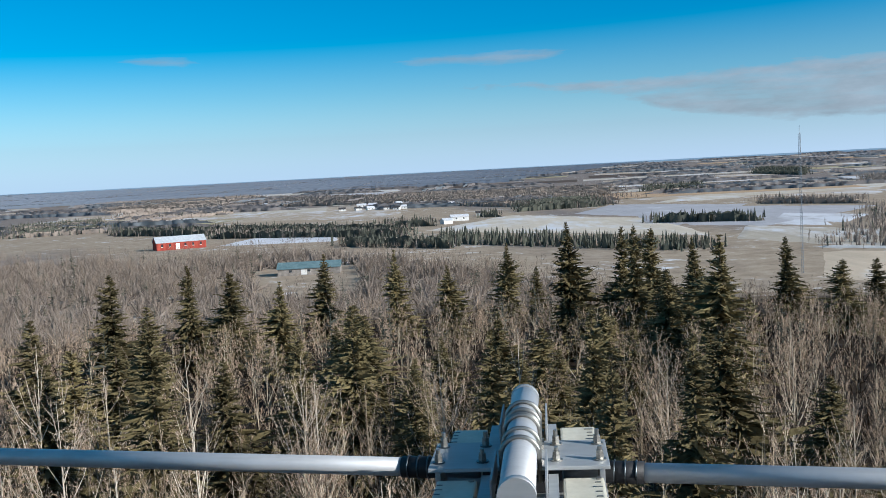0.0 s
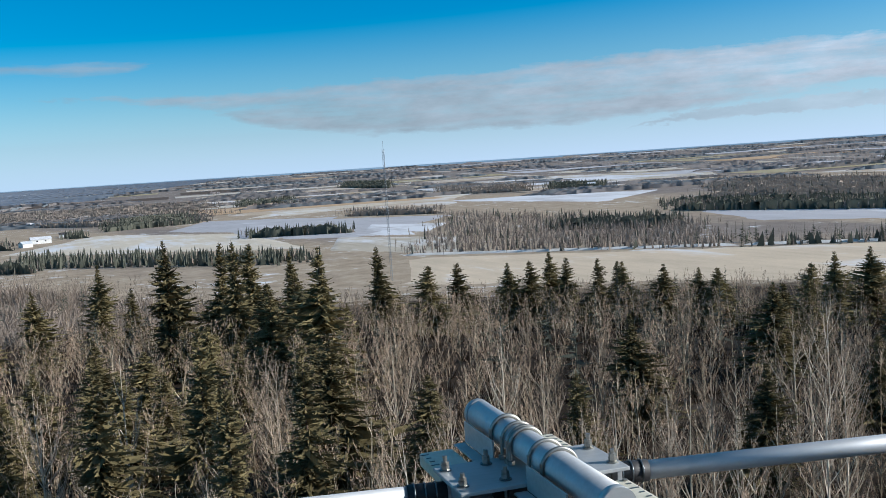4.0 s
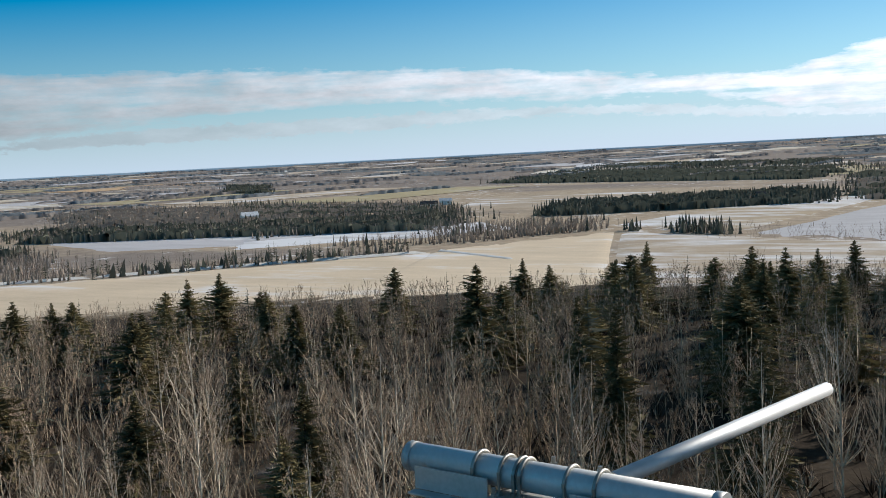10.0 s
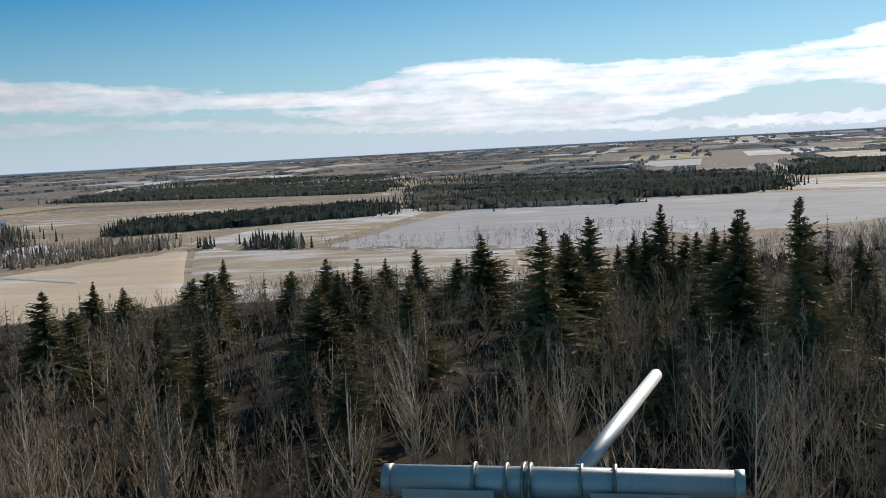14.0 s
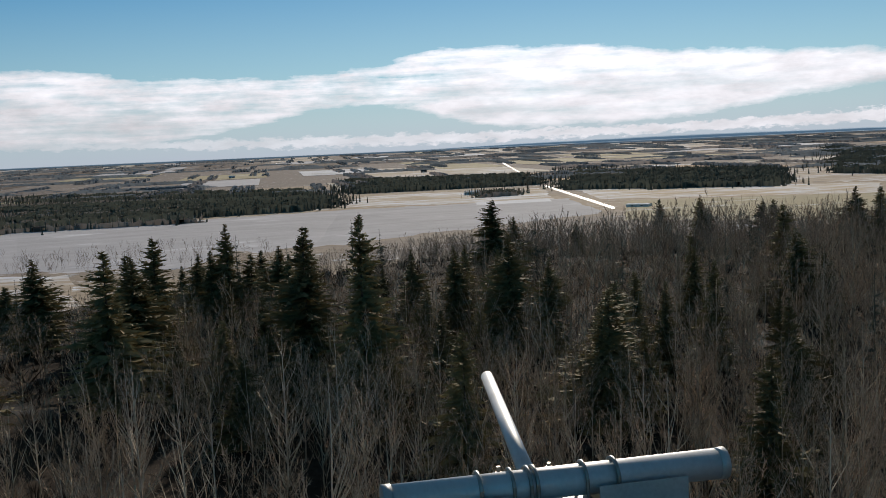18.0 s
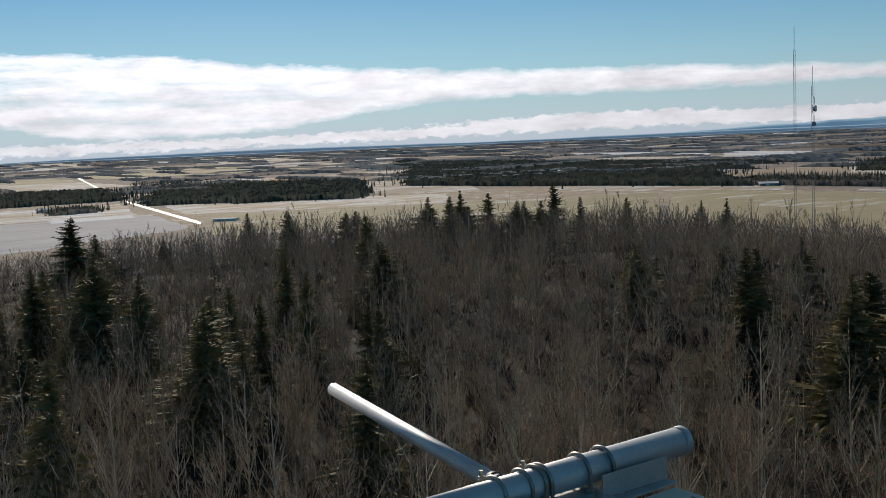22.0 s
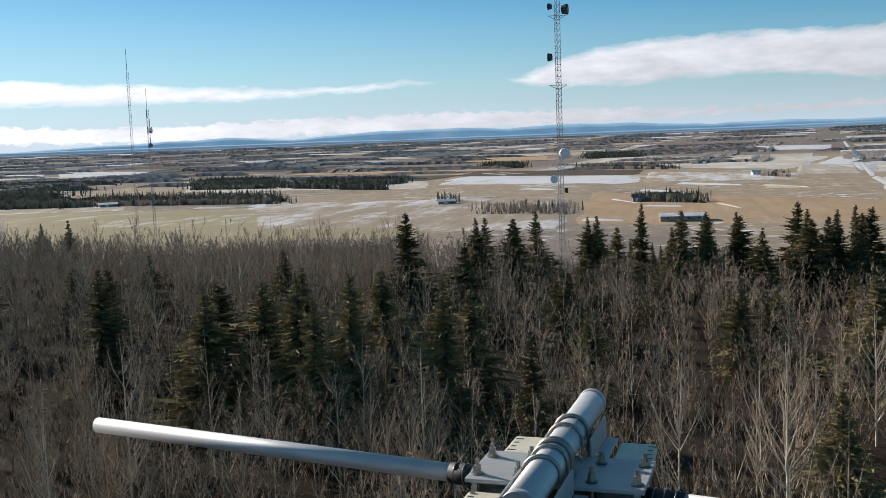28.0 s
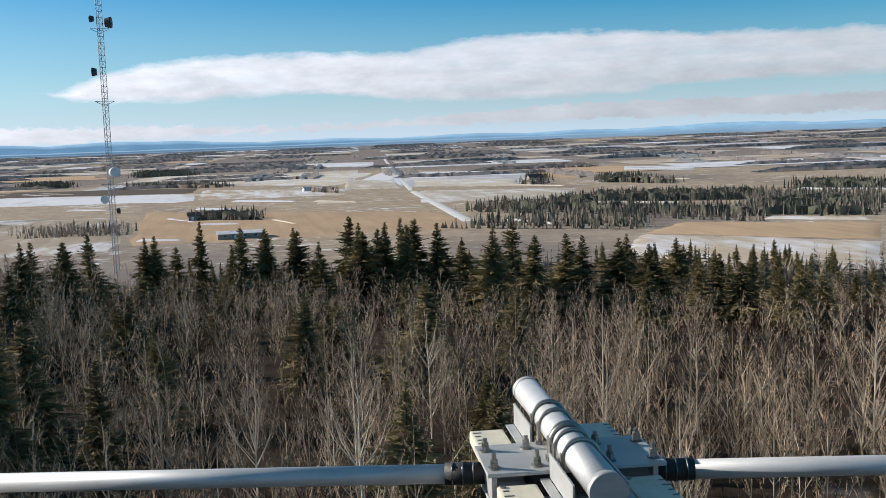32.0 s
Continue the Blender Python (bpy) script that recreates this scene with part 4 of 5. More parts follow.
def wood(kind, *corners):
    r = sum(c[1] for c in corners) / 4
    fine = 0 if r < 560 else 1
    gap = 4.6 + r * 0.0016
    understorey(kind, corners, r)
    x, y = fill(corners, gap, 1000 if fine == 0 else 1200)
    share = {"spruce": 0.85, "mixed": 0.35, "bare": 0.05}[kind]
    dark = rng.random(len(x)) < share
    for sel, bits, mat, name, label in ((dark, spruce_bits, FAR_NEEDLE, "spruce_wood", "dark spruce woodlot across the fields"), (~dark, aspen_bits, FAR_TWIG, "bare_wood", "grey brown leafless woodlot across the fields")):
        if sel.sum():
            v, f = scatter(bits[fine], x[sel], y[sel], rng.uniform(0.42, 0.64, sel.sum()), rng)
            stuff(name, v, f, mat, label, "woodlot")


def tree_row(a, b):
    pa, pb = corner(a), corner(b)
    n = int((pb - pa).length / 2.0)
    t = np.sort(rng.uniform(0, 1, n))
    x, y = pa.x + (pb.x - pa.x) * t + rng.normal(0, 1.2, n), pa.y + (pb.y - pa.y) * t + rng.normal(0, 1.2, n)
    v, f = scatter(aspen_bits[0], x, y, rng.uniform(0.45, 0.85, n), rng)
    stuff("shelter_row", v, f, EDGE_TWIG, "row of bare trees along a snowy field", "tree row")


# distance haze is put into these paler, bluer colours; translucency lifts backlit rows
HAZY_NEEDLE = tones("far conifers with painted haze", [(0.2, (0.16, 0.185, 0.21)), (0.8, (0.23, 0.25, 0.27))], 0.004, 0.95, fine=0.05, per="island", spread=0.2, through=0.3)
HAZY_BLUE_WOOD = tones("far forest with painted blue haze", [(0.2, (0.24, 0.28, 0.345)), (0.8, (0.31, 0.34, 0.40))], 0.002, 0.95, fine=0.03, per="island", spread=0.15, through=0.5)
HAZY_TWIG = tones("far bare woods with painted haze", [(0.2, (0.22, 0.205, 0.205)), (0.8, (0.31, 0.285, 0.275))], 0.004, 0.95, fine=0.05, per="island", spread=0.2, through=0.42)


def quilt():
    """The far country: quarter sections laid out square to the roads, with strips of wood between them."""
    turn = radians(8.0)
    c, s = math.cos(turn), math.sin(turn)
    sizes = (420.0, 260.0)
    sp, bp = [], []
    faces = {k: ([], []) for k in range(8)}
    for i in range(-13, 14):
        for j in range(-20, 21):
            u0, v0 = i * sizes[0], j * sizes[1]
            cx, cy = (u0 + 210) * c + (v0 + 130) * s, -(u0 + 210) * s + (v0 + 130) * c
            r = math.hypot(cx, cy)
            if not 1250 < r < 4700 or not -46 < float(azimuth(cx, cy)) < 238:
                continue
            pick = rng.random()
            if pick < 0.62:
                south = 160 < float(azimuth(cx, cy)) < 240      # more old snow lies there
                # towards the sun darker crops are picked more often, imitating backlit fields
                k = int(rng.choice(8, p=(0.14, 0.2, 0.03, 0.14, 0.22, 0.04, 0.17, 0.06) if south else (0.15, 0.06, 0.2, 0.18, 0.1, 0.17, 0.1, 0.04) if 80 < float(azimuth(cx, cy)) <= 160 else (0.26, 0.2, 0.08, 0.2, 0.1, 0.05, 0.08, 0.03)))
                a0, a1 = rng.uniform(0.01, 0.12), rng.uniform(0.85, 0.99)
                b0, b1 = rng.uniform(0.02, 0.15), rng.uniform(0.6, 0.98)
                us, vs = np.meshgrid(np.linspace(a0, a1, 5), np.linspace(b0, b1, 4))
                X, Y = (u0 + us * 420) * c + (v0 + vs * 260) * s, -(u0 + us * 420) * s + (v0 + vs * 260) * c
                Z = ground_z(X, Y) + 0.5
                base = sum(len(q) for q in faces[k][0])
                faces[k][0].append(np.stack([X, Y, Z], -1).reshape(-1, 3))
                ii, jj = np.meshgrid(np.arange(3), np.arange(4), indexing="ij")
                q = ii * 5 + jj + base
                faces[k][1].append(np.stack([q, q + 1, q + 6, q + 5], -1).reshape(-1, 4))
            # woods: a block, or strips along the cell
            wooded = 80 < float(azimuth(cx, cy)) < 168
            for _ in range(8 if wooded else 5):
                if rng.random() < 0.62:
                    lo = rng.uniform(0, 0.5)
                    hi = rng.uniform(lo + 0.3, 1.05)
                    w = rng.uniform(0, 0.85)
                    deep = 4 if pick > 0.74 else 2
                    share, cross = rng.choice((0.5, 0.8, 0.95) if wooded else (0.05, 0.25, 0.6)), rng.random() < 0.3
                    for d in range(deep):
                        n = int((hi - lo) * 420 / 5.0)
                        us = np.linspace(lo, hi, n) * 420 + rng.normal(0, 1.5, n)
                        vs = w * 260 + d * 9.0 + rng.normal(0, 2.0, n)
                        if cross:
                            us, vs = vs * 1.6, us * 0.9
                        X, Y = (u0 + us) * c + (v0 + vs) * s, -(u0 + us) * s + (v0 + vs) * c
                        (sp if rng.random() < share else bp).append((X, Y, rng.uniform(4.8, 6.4, n) * rng.uniform(0.6, 1.15) * np.minimum(1.0, np.minimum(np.arange(n), np.arange(n)[::-1]) / 6.0)))
    for k, (vs, fs) in faces.items():
        if vs:
            tagged(new("far_fields", fast_mesh("far_fields", np.concatenate(vs), np.concatenate(fs), [FAR_CROPS[k]])), "patchwork of far winter fields", "field", kind="structure")
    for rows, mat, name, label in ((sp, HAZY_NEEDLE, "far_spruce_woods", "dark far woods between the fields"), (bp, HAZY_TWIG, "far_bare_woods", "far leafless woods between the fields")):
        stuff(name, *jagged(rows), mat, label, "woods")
    arcs = []
    for r in np.arange(2700, 4680, 80.0):
        a = np.radians(np.arange(-46.0, 12.0 - 0.004 * (4680 - r), 380.0 / r))
        rr = r + rng.normal(0, 0.7, len(a)) + 22 * np.sin(a * 9 + r)
        arcs.append((rr * np.sin(a), rr * np.cos(a), rng.uniform(6.0, 7.4, len(a))))
    stuff("far_forest", *jagged(arcs), HAZY_BLUE_WOOD, "wide blue grey forest in the far distance", "forest")


quilt()
field("straw", (-1.5, 810), (16.2, 619), (11.4, 870), (4.0, 1036))
field("frost", (7.3, 977), (14.4, 799), (17.2, 1048), (9.6, 1172))
field("tan", (10.2, 1238), (23.9, 1125), (23.9, 1642), (15.7, 1707))
field("tan", (-22.0, 1408), (-1.3, 1085), (-2.6, 1580), (-20.9, 1926))
field("snow", (-12.9, 781), (-5.9, 752), (-5.9, 824), (-10.6, 867))
field("straw", (-11.1, 2458), (-4.4, 2331), (-4.4, 2816), (-11.0, 2790))
field("straw", (-4.5, 1666), (3.9, 1372), (3.2, 1810), (-4.5, 2043))
field("snow", (17.4, 723), (21.4, 688), (20.6, 788), (17.7, 799))
field("straw", (16.2, 598), (23.8, 524), (23.8, 653), (16.8, 727))
wood("bare", (-16.9, 1372), (-11.4, 1580), (-10.7, 2431), (-19.1, 2264))
wood("bare", (-2.6, 1580), (10.2, 1493), (10.2, 1969), (-4.4, 2119))
wood("mixed", (-23.7, 1178), (-18.1, 1167), (-18.6, 1597), (-23.1, 1557))
wood("spruce", (11.5, 783), (17.6, 759), (17.6, 800), (11.5, 827))
wood("spruce", (4.3, 1083), (9.1, 1121), (8.9, 1374), (4.5, 1308))
wood("spruce", (11.4, 1568), (14.6, 1571), (14.5, 1847), (11.5, 1780))
wood("mixed", (-12.7, 890), (-2.0, 759), (-2.0, 875), (-12.7, 1101))
wood("spruce", (-0.1, 668), (15.1, 527), (15.2, 568), (-0.1, 750))
wood("spruce", (17.2, 2306), (20.1, 2046), (20.1, 2550), (17.5, 2790))
field("stubble", (20.2, 400), (58.5, 350), (58.6, 512), (20.3, 525))
field("frost", (40.4, 647), (58.6, 598), (58.6, 681), (36.6, 788))
field("straw", (11.0, 1099), (22.7, 1270), (27.1, 1800), (18.2, 1909))
field("snow", (22.7, 1270), (32.1, 981), (35.4, 1229), (27.7, 1266))
field("straw", (27.7, 1767), (38.6, 1557), (38.0, 1962), (29.0, 2214))
field("frost", (11.0, 760), (18.0, 697), (23.9, 928), (11.0, 1099))
field("snow", (18.1, 757), (22.0, 714), (23.2, 803), (18.7, 864))
wood("bare", (20.6, 535), (38.4, 488), (37.2, 660), (23.6, 935))
wood("spruce", (28.8, 650), (36.2, 629), (36.3, 690), (29.5, 733))
wood("mixed", (38.4, 488), (56.7, 509), (56.7, 539), (38.5, 529))
wood("bare", (37.3, 935), (58.6, 804), (58.6, 1048), (38.0, 1509))
wood("mixed", (35.3, 796), (58.6, 656), (58.6, 777), (35.7, 920))
wood("bare", (22.6, 1518), (28.0, 1421), (28.1, 1840), (22.7, 1888))
wood("spruce", (29.0, 1428), (32.2, 1352), (32.2, 1592), (29.0, 1679))
wood("spruce", (46.7, 1820), (49.2, 1710), (49.3, 2127), (46.8, 2280))
field("stubble", (50.4, 330), (67.9, 335), (68.7, 597), (58.5, 522))
field("tan", (67.9, 325), (87.8, 320), (87.3, 473), (68.7, 597))
field("snowy", (68.1, 623), (75.2, 554), (83.4, 883), (76.5, 869))
field("frost", (75.1, 533), (94.6, 446), (94.6, 785), (84.9, 864))
field("tan", (59.6, 896), (68.2, 836), (71.4, 1097), (60.9, 1148))
field("snow", (46.9, 594), (63.6, 631), (61.1, 723), (46.9, 653))
field("straw", (63.8, 2043), (70.2, 1857), (70.2, 2310), (65.1, 2458))
field("snow", (66.4, 2348), (74.7, 2231), (74.7, 2564), (66.4, 2775))
tree_row((72.6, 520), (86.2, 481))
tree_row((86.2, 481), (98.1, 468))
tree_row((83.7, 513), (97.8, 529))
wood("spruce", (64.3, 745), (80.3, 791), (80.3, 977), (65.0, 888))
wood("mixed", (80.3, 806), (94.6, 773), (94.7, 1482), (81.0, 1783))
wood("spruce", (61.3, 1639), (80.3, 1227), (81.3, 2028), (68.3, 2423))
wood("mixed", (46.9, 662), (60.6, 700), (60.2, 903), (47.1, 1349))
wood("bare", (57.9, 560), (67.7, 595), (67.5, 678), (58.3, 673))
wood("spruce", (71.7, 568), (75.1, 540), (75.2, 576), (71.7, 608))
field("frost", (83.6, 497), (100.4, 514), (102.4, 875), (83.8, 834))
field("frost", (99.8, 512), (117.1, 683), (114.9, 901), (101.6, 874))
field("snowy", (101.8, 885), (114.3, 863), (113.3, 1138), (102.8, 1121))
field("snow", (109.3, 824), (114.1, 839), (113.8, 895), (109.5, 891))
wood("spruce", (83.8, 848), (101.8, 875), (102.5, 1298), (84.0, 1738))
wood("spruce", (101.8, 1174), (113.5, 1215), (113.5, 1586), (101.8, 1703))
wood("spruce", (114.1, 1042), (126.7, 959), (126.5, 1506), (114.2, 1870))
wood("mixed", (109.3, 952), (112.4, 974), (112.4, 1046), (109.3, 1046))
field("snowy", (116.5, 848), (131.4, 828), (131.4, 1006), (114.9, 1069))
field("olive", (117.7, 612), (131.4, 573), (131.4, 828), (117.7, 838))
field("tan", (103.1, 1764), (111.5, 1767), (110.8, 2400), (103.2, 2445))
road((110.5, 3414), (112.2, 1685), 7)
road((113.4, 1190), (117.4, 728), 6)
field("olive", (119.0, 643), (143.4, 554), (143.5, 908), (119.1, 833))
field("olive", (143.4, 554), (166.7, 493), (166.7, 739), (143.5, 938))
field("snowy", (137.1, 952), (149.9, 859), (149.9, 935), (137.1, 1099))
field("snow", (140.4, 2100), (145.8, 1877), (145.9, 2383), (141.1, 2660))
field("snow", (146.5, 1909), (152.5, 1676), (152.5, 2084), (146.5, 2431))
field("snow", (119.3, 1609), (123.9, 1566), (123.9, 1767), (119.3, 1870))
field("tan", (126.9, 1034), (133.3, 1001), (132.4, 1400), (126.1, 1476))
field("straw", (152.8, 1155), (166.7, 1001), (166.7, 1207), (152.8, 1563))
wood("spruce", (119.2, 970), (126.6, 1042), (126.4, 1460), (119.3, 1609))
wood("spruce", (127.8, 1233), (148.6, 915), (148.7, 1679), (127.9, 2770))
wood("mixed", (147.7, 961), (158.5, 841), (158.0, 1001), (148.3, 1109))
wood("spruce", (153.4, 1202), (158.3, 1136), (158.3, 1449), (153.7, 1526))
wood("spruce", (158.6, 1129), (164.1, 1008), (164.1, 1146), (158.6, 1222))
field("tan", (156.0, 554), (174.5, 501), (174.7, 809), (156.1, 877))
field("orange", (174.6, 532), (194.3, 545), (192.5, 695), (175.6, 861))
field("brown", (168.1, 1303), (178.4, 1165), (178.9, 1332), (169.1, 1493))
field("snow", (166.9, 1081), (178.4, 979), (178.6, 1129), (168.4, 1240))
field("snowy", (178.5, 999), (186.9, 977), (186.9, 1129), (178.9, 1254))
field("straw", (174.7, 1520), (186.9, 1209), (188.5, 1676), (176.7, 2017))
field("frost", (190.0, 1089), (198.1, 1063), (197.3, 1529), (190.0, 1648))
field("snow", (186.6, 1165), (190.3, 1127), (189.6, 1639), (188.8, 1663))
field("straw", (190.9, 800), (200.1, 807), (199.9, 965), (190.9, 1025))
road((189.0, 2837), (190.6, 1006), 8)
road((190.6, 1006), (193.8, 599), 10)
wood("bare", (169.2, 636), (174.3, 614), (174.3, 662), (169.3, 698))
wood("mixed", (178.3, 705), (182.0, 693), (182.0, 748), (178.3, 768))
wood("spruce", (159.8, 1191), (164.8, 1121), (164.8, 1229), (159.8, 1330))
wood("spruce", (175.4, 1909), (178.6, 1891), (178.6, 2182), (175.4, 2247))
field("orange", (203.3, 497), (216.1, 461), (216.1, 549), (205.8, 561))
field("tan", (202.3, 409), (216.1, 321), (216.1, 461), (203.3, 497))
wood("mixed", (209.5, 600), (216.1, 590), (216.1, 800), (209.5, 800))
wood("spruce", (211.4, 864), (216.1, 834), (216.1, 935), (211.4, 954))
wood("spruce", (197.1, 1150), (198.2, 1129), (198.2, 1261), (197.1, 1287))
wood("spruce", (201.2, 1053), (203.4, 1048), (203.4, 1189), (201.2, 1198))
field("snow", (202.4, 1400), (206.4, 1344), (206.4, 1529), (202.4, 1595))
field("snow", (183.4, 2142), (188.5, 2020), (188.5, 2348), (184.0, 2458))
road((20.3, 537), (39.4, 495), 5)
road((39.4, 495), (57.9, 508), 5)
road((58.5, 512), (62.8, 451), 5)
wood("bare", (-18.2, 2107), (-9.6, 1735), (-9.6, 2679), (-18.1, 2730))
wood("bare", (-9.6, 1762), (-0.3, 1548), (-0.3, 1953), (-9.6, 2464))
wood("bare", (-1.3, 1473), (8.8, 1074), (11.1, 1435), (-1.6, 2036))
wood("bare", (17.5, 1030), (23.0, 958), (22.9, 1062), (17.6, 1133))
wood("spruce", (-5.8, 691), (1.1, 616), (1.1, 660), (-5.8, 745))
wood("mixed", (-18.3, 1074), (-12.3, 929), (-12.2, 1038), (-18.3, 1168))
wood("mixed", (-12.7, 940), (-5.8, 829), (-5.8, 898), (-12.7, 1026))
wood("mixed", (-3.6, 908), (-0.4, 885), (-0.4, 965), (-3.2, 1007))
wood("spruce", (2.2, 999), (3.5, 992), (3.5, 1042), (2.2, 1058))
field("straw", (-18.2, 1742), (-6.0, 1371), (-6.0, 1584), (-18.2, 2036))
field("straw", (-11.4, 2454), (-2.2, 2283), (-2.2, 2530), (-11.4, 2658))
wood("bare", (52.7, 567), (61.2, 550), (61.2, 567), (52.7, 589))
wood("bare", (61.2, 556), (68.6, 616), (68.6, 638), (61.2, 575))
wood("spruce", (69.3, 584), (69.8, 584), (69.8, 591), (69.3, 593))
wood("mixed", (71.7, 562), (74.6, 543), (74.6, 562), (71.7, 584))
wood("mixed", (192.2, 556), (203.6, 521), (203.6, 571), (196.2, 623))
wood("mixed", (193.4, 688), (209.9, 554), (209.9, 660), (195.6, 757))
wood("mixed", (197.8, 754), (209.9, 734), (209.9, 829), (200.8, 829))
wood("bare", (169.8, 633), (174.8, 618), (174.6, 680), (170.9, 683))
wood("mixed", (166.8, 762), (168.4, 751), (168.4, 789), (167.0, 813))
wood("spruce", (162.4, 1103), (165.3, 1137), (165.3, 1241), (162.4, 1237))
wood("spruce", (169.6, 1596), (172.1, 1554), (172.1, 1729), (169.7, 1796))
wood("mixed", (175.0, 1429), (180.3, 1304), (180.3, 1386), (175.0, 1548))
wood("mixed", (201.3, 1074), (205.3, 988), (205.3, 1058), (201.3, 1177))
wood("mixed", (196.7, 1058), (198.3, 1034), (198.3, 1099), (196.7, 1124))
wood("bare", (197.8, 1627), (201.0, 1572), (201.0, 1696), (197.8, 1755))
wood("bare", (184.8, 1062), (186.4, 1018), (186.4, 1070), (184.8, 1116))
wood("mixed", (179.1, 707), (181.8, 680), (181.8, 715), (179.3, 740))
field("snow", (167.3, 1190), (177.8, 958), (178.4, 1164), (168.7, 1299))
field("straw", (186.7, 1091), (190.1, 1066), (189.6, 1408), (186.8, 1392))
field("snow", (190.9, 1440), (197.5, 1309), (197.5, 1536), (190.3, 1658))
field("orange", (198.0, 1195), (200.0, 1204), (199.4, 1451), (197.8, 1457))
field("straw", (190.6, 1112), (196.6, 1034), (196.6, 1223), (190.4, 1340))

# long drifts of old snow left along the furrows and fences
for _ in range(44):
    a0, r = rng.uniform(150, 214), 560 * 3.2 ** rng.random()
    a1, r1 = a0 + rng.uniform(1.5, 6.0), r * rng.uniform(0.93, 1.0)
    deep = rng.uniform(0.006, 0.028) * r
    drift = sheet_mesh("snow_drift", corner((a0, r)), corner((a1, r1)), corner((a1 - 0.4, r1 + deep * rng.uniform(0.3, 1.2))), corner((a0 + 0.5, r + deep)), CROPS["snow" if rng.random() < 0.5 else "straw"][0], 0.8 + 0.004 * _, 26, 4)
    tagged(new("snow_drift", drift), "long thin drift of old snow across the fields", "snow", kind="structure")



# mountains along the far south-west
def ridge(name, r, az0, az1, low, high, seed, mat, label):
    rn = np.random.default_rng(seed)
    n = 400
    az = np.linspace(az0, az1, n)
    h = np.zeros(n)
    for k, amp in ((5, 0.35), (11, 0.25), (27, 0.22), (60, 0.12), (130, 0.06)):
        h += amp * np.interp(np.linspace(0, k, n), np.arange(k + 1), rn.uniform(0, 1, k + 1))
    h *= np.minimum(1, np.minimum(az - az0, az1 - az) / 12.0)
    vs = []
    for rr, zz in ((r, -20.0), (r + 30, 0.5), (r + 60, 1.0), (r + 130, -20.0)):
        a = np.radians(az)
        z = np.where(zz < 0, -20.0, low + (high - low) * h * zz)
        vs.append(np.stack([rr * np.sin(a), rr * np.cos(a), z], -1))
    v = np.concatenate(vs)
    i, j = np.meshgrid(np.arange(3), np.arange(n - 1), indexing="ij")
    q = i * n + j
    me = fast_mesh(name, v, np.stack([q, q + 1, q + n + 1, q + n], -1).reshape(-1, 4), [mat])
    return tagged(new(name, me), label, "mountains", kind="structure")


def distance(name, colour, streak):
    """Far mountains; the haze of distance is painted as blue colour and a faint glow."""
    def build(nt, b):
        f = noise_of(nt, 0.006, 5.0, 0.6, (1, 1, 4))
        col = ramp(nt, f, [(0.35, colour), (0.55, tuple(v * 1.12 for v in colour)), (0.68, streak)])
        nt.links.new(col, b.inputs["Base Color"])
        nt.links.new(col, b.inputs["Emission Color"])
        # the ridges glow a little to imitate light scattered by haze
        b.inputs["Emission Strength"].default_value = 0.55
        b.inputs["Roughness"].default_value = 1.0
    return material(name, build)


HILL = distance("far hills in painted blue haze", (0.13, 0.215, 0.30), (0.15, 0.24, 0.33))
RISE = distance("far rise in painted grey blue haze", (0.11, 0.165, 0.22), (0.15, 0.20, 0.25))
PEAK = distance("far snow streaked peaks in painted haze", (0.15, 0.265, 0.37), (0.22, 0.34, 0.44))
ridge("backdrop_peaks", 4850, 140, 244, 26, 100, 5, PEAK, "far snow streaked mountains on the horizon in painted blue haze")
ridge("backdrop_hills", 4780, 105, 255, 24, 50, 9, HILL, "low far forested hills on the horizon in painted blue haze")
ridge("backdrop_low_hills", 4700, -75, 300, 20, 29, 4, RISE, "low rise along the horizon in painted blue haze")

# ---------- the antenna under the camera ----------
def box(bm, lo, hi, bevel=0.0):
    r = bmesh.ops.create_cube(bm, size=1.0)
    for v in r["verts"]:
        v.co = Vector([lo[i] + (hi[i] - lo[i]) * (v.co[i] + 0.5) for i in range(3)])
    if bevel:
        es = list({e for v in r["verts"] for e in v.link_edges})
        bmesh.ops.bevel(bm, geom=es, offset=bevel, segments=2, affect="EDGES", profile=0.6)
    return bm


def rod(bm, p0, p1, r0, r1=None, n=20, caps=True):
    p0, p1 = Vector(p0), Vector(p1)
    m = Matrix.Translation((p0 + p1) / 2) @ (p1 - p0).to_track_quat("Z", "Y").to_matrix().to_4x4()
    bmesh.ops.create_cone(bm, cap_ends=caps, segments=n, radius1=r0, radius2=r0 if r1 is None else r1, depth=(p1 - p0).length, matrix=m)
    return bm


def smooth_sides(bm, limit=40):
    for f in bm.faces:
        f.smooth = len(f.verts) == 4
    return bm


def ring(bm, centre, axis, radius, thick, arc=360, start=0, n=36, k=8):
    """A bent rod round an axis (x, y or z as 0, 1, 2)."""
    o = [(1, 2), (2, 0), (0, 1)][axis]
    closed = arc >= 360
    m = n if closed else n + 1
    rows = []
    for i in range(m):
        a = radians(start + arc * i / n)
        row = []
        for j in range(k):
            b = 2 * math.pi * j / k
            rr = radius + thick * math.cos(b)
            co = [0, 0, 0]
            co[o[0]], co[o[1]], co[axis] = rr * math.cos(a), rr * math.sin(a), thick * math.sin(b)
            row.append(bm.verts.new(Vector(centre) + Vector(co)))
        rows.append(row)
    for i in range(n if closed else n):
        p, q = rows[i], rows[(i + 1) % m]
        for j in range(k):
            f = bm.faces.new((p[j], p[(j + 1) % k], q[(j + 1) % k], q[j]))
            f.smooth = True
    return bm


antenna = new("beam_antenna")
antenna.matrix_basis = Matrix.Translation(CLAMP) @ pose(0, 0, 0, 0, 0, -BEAM)
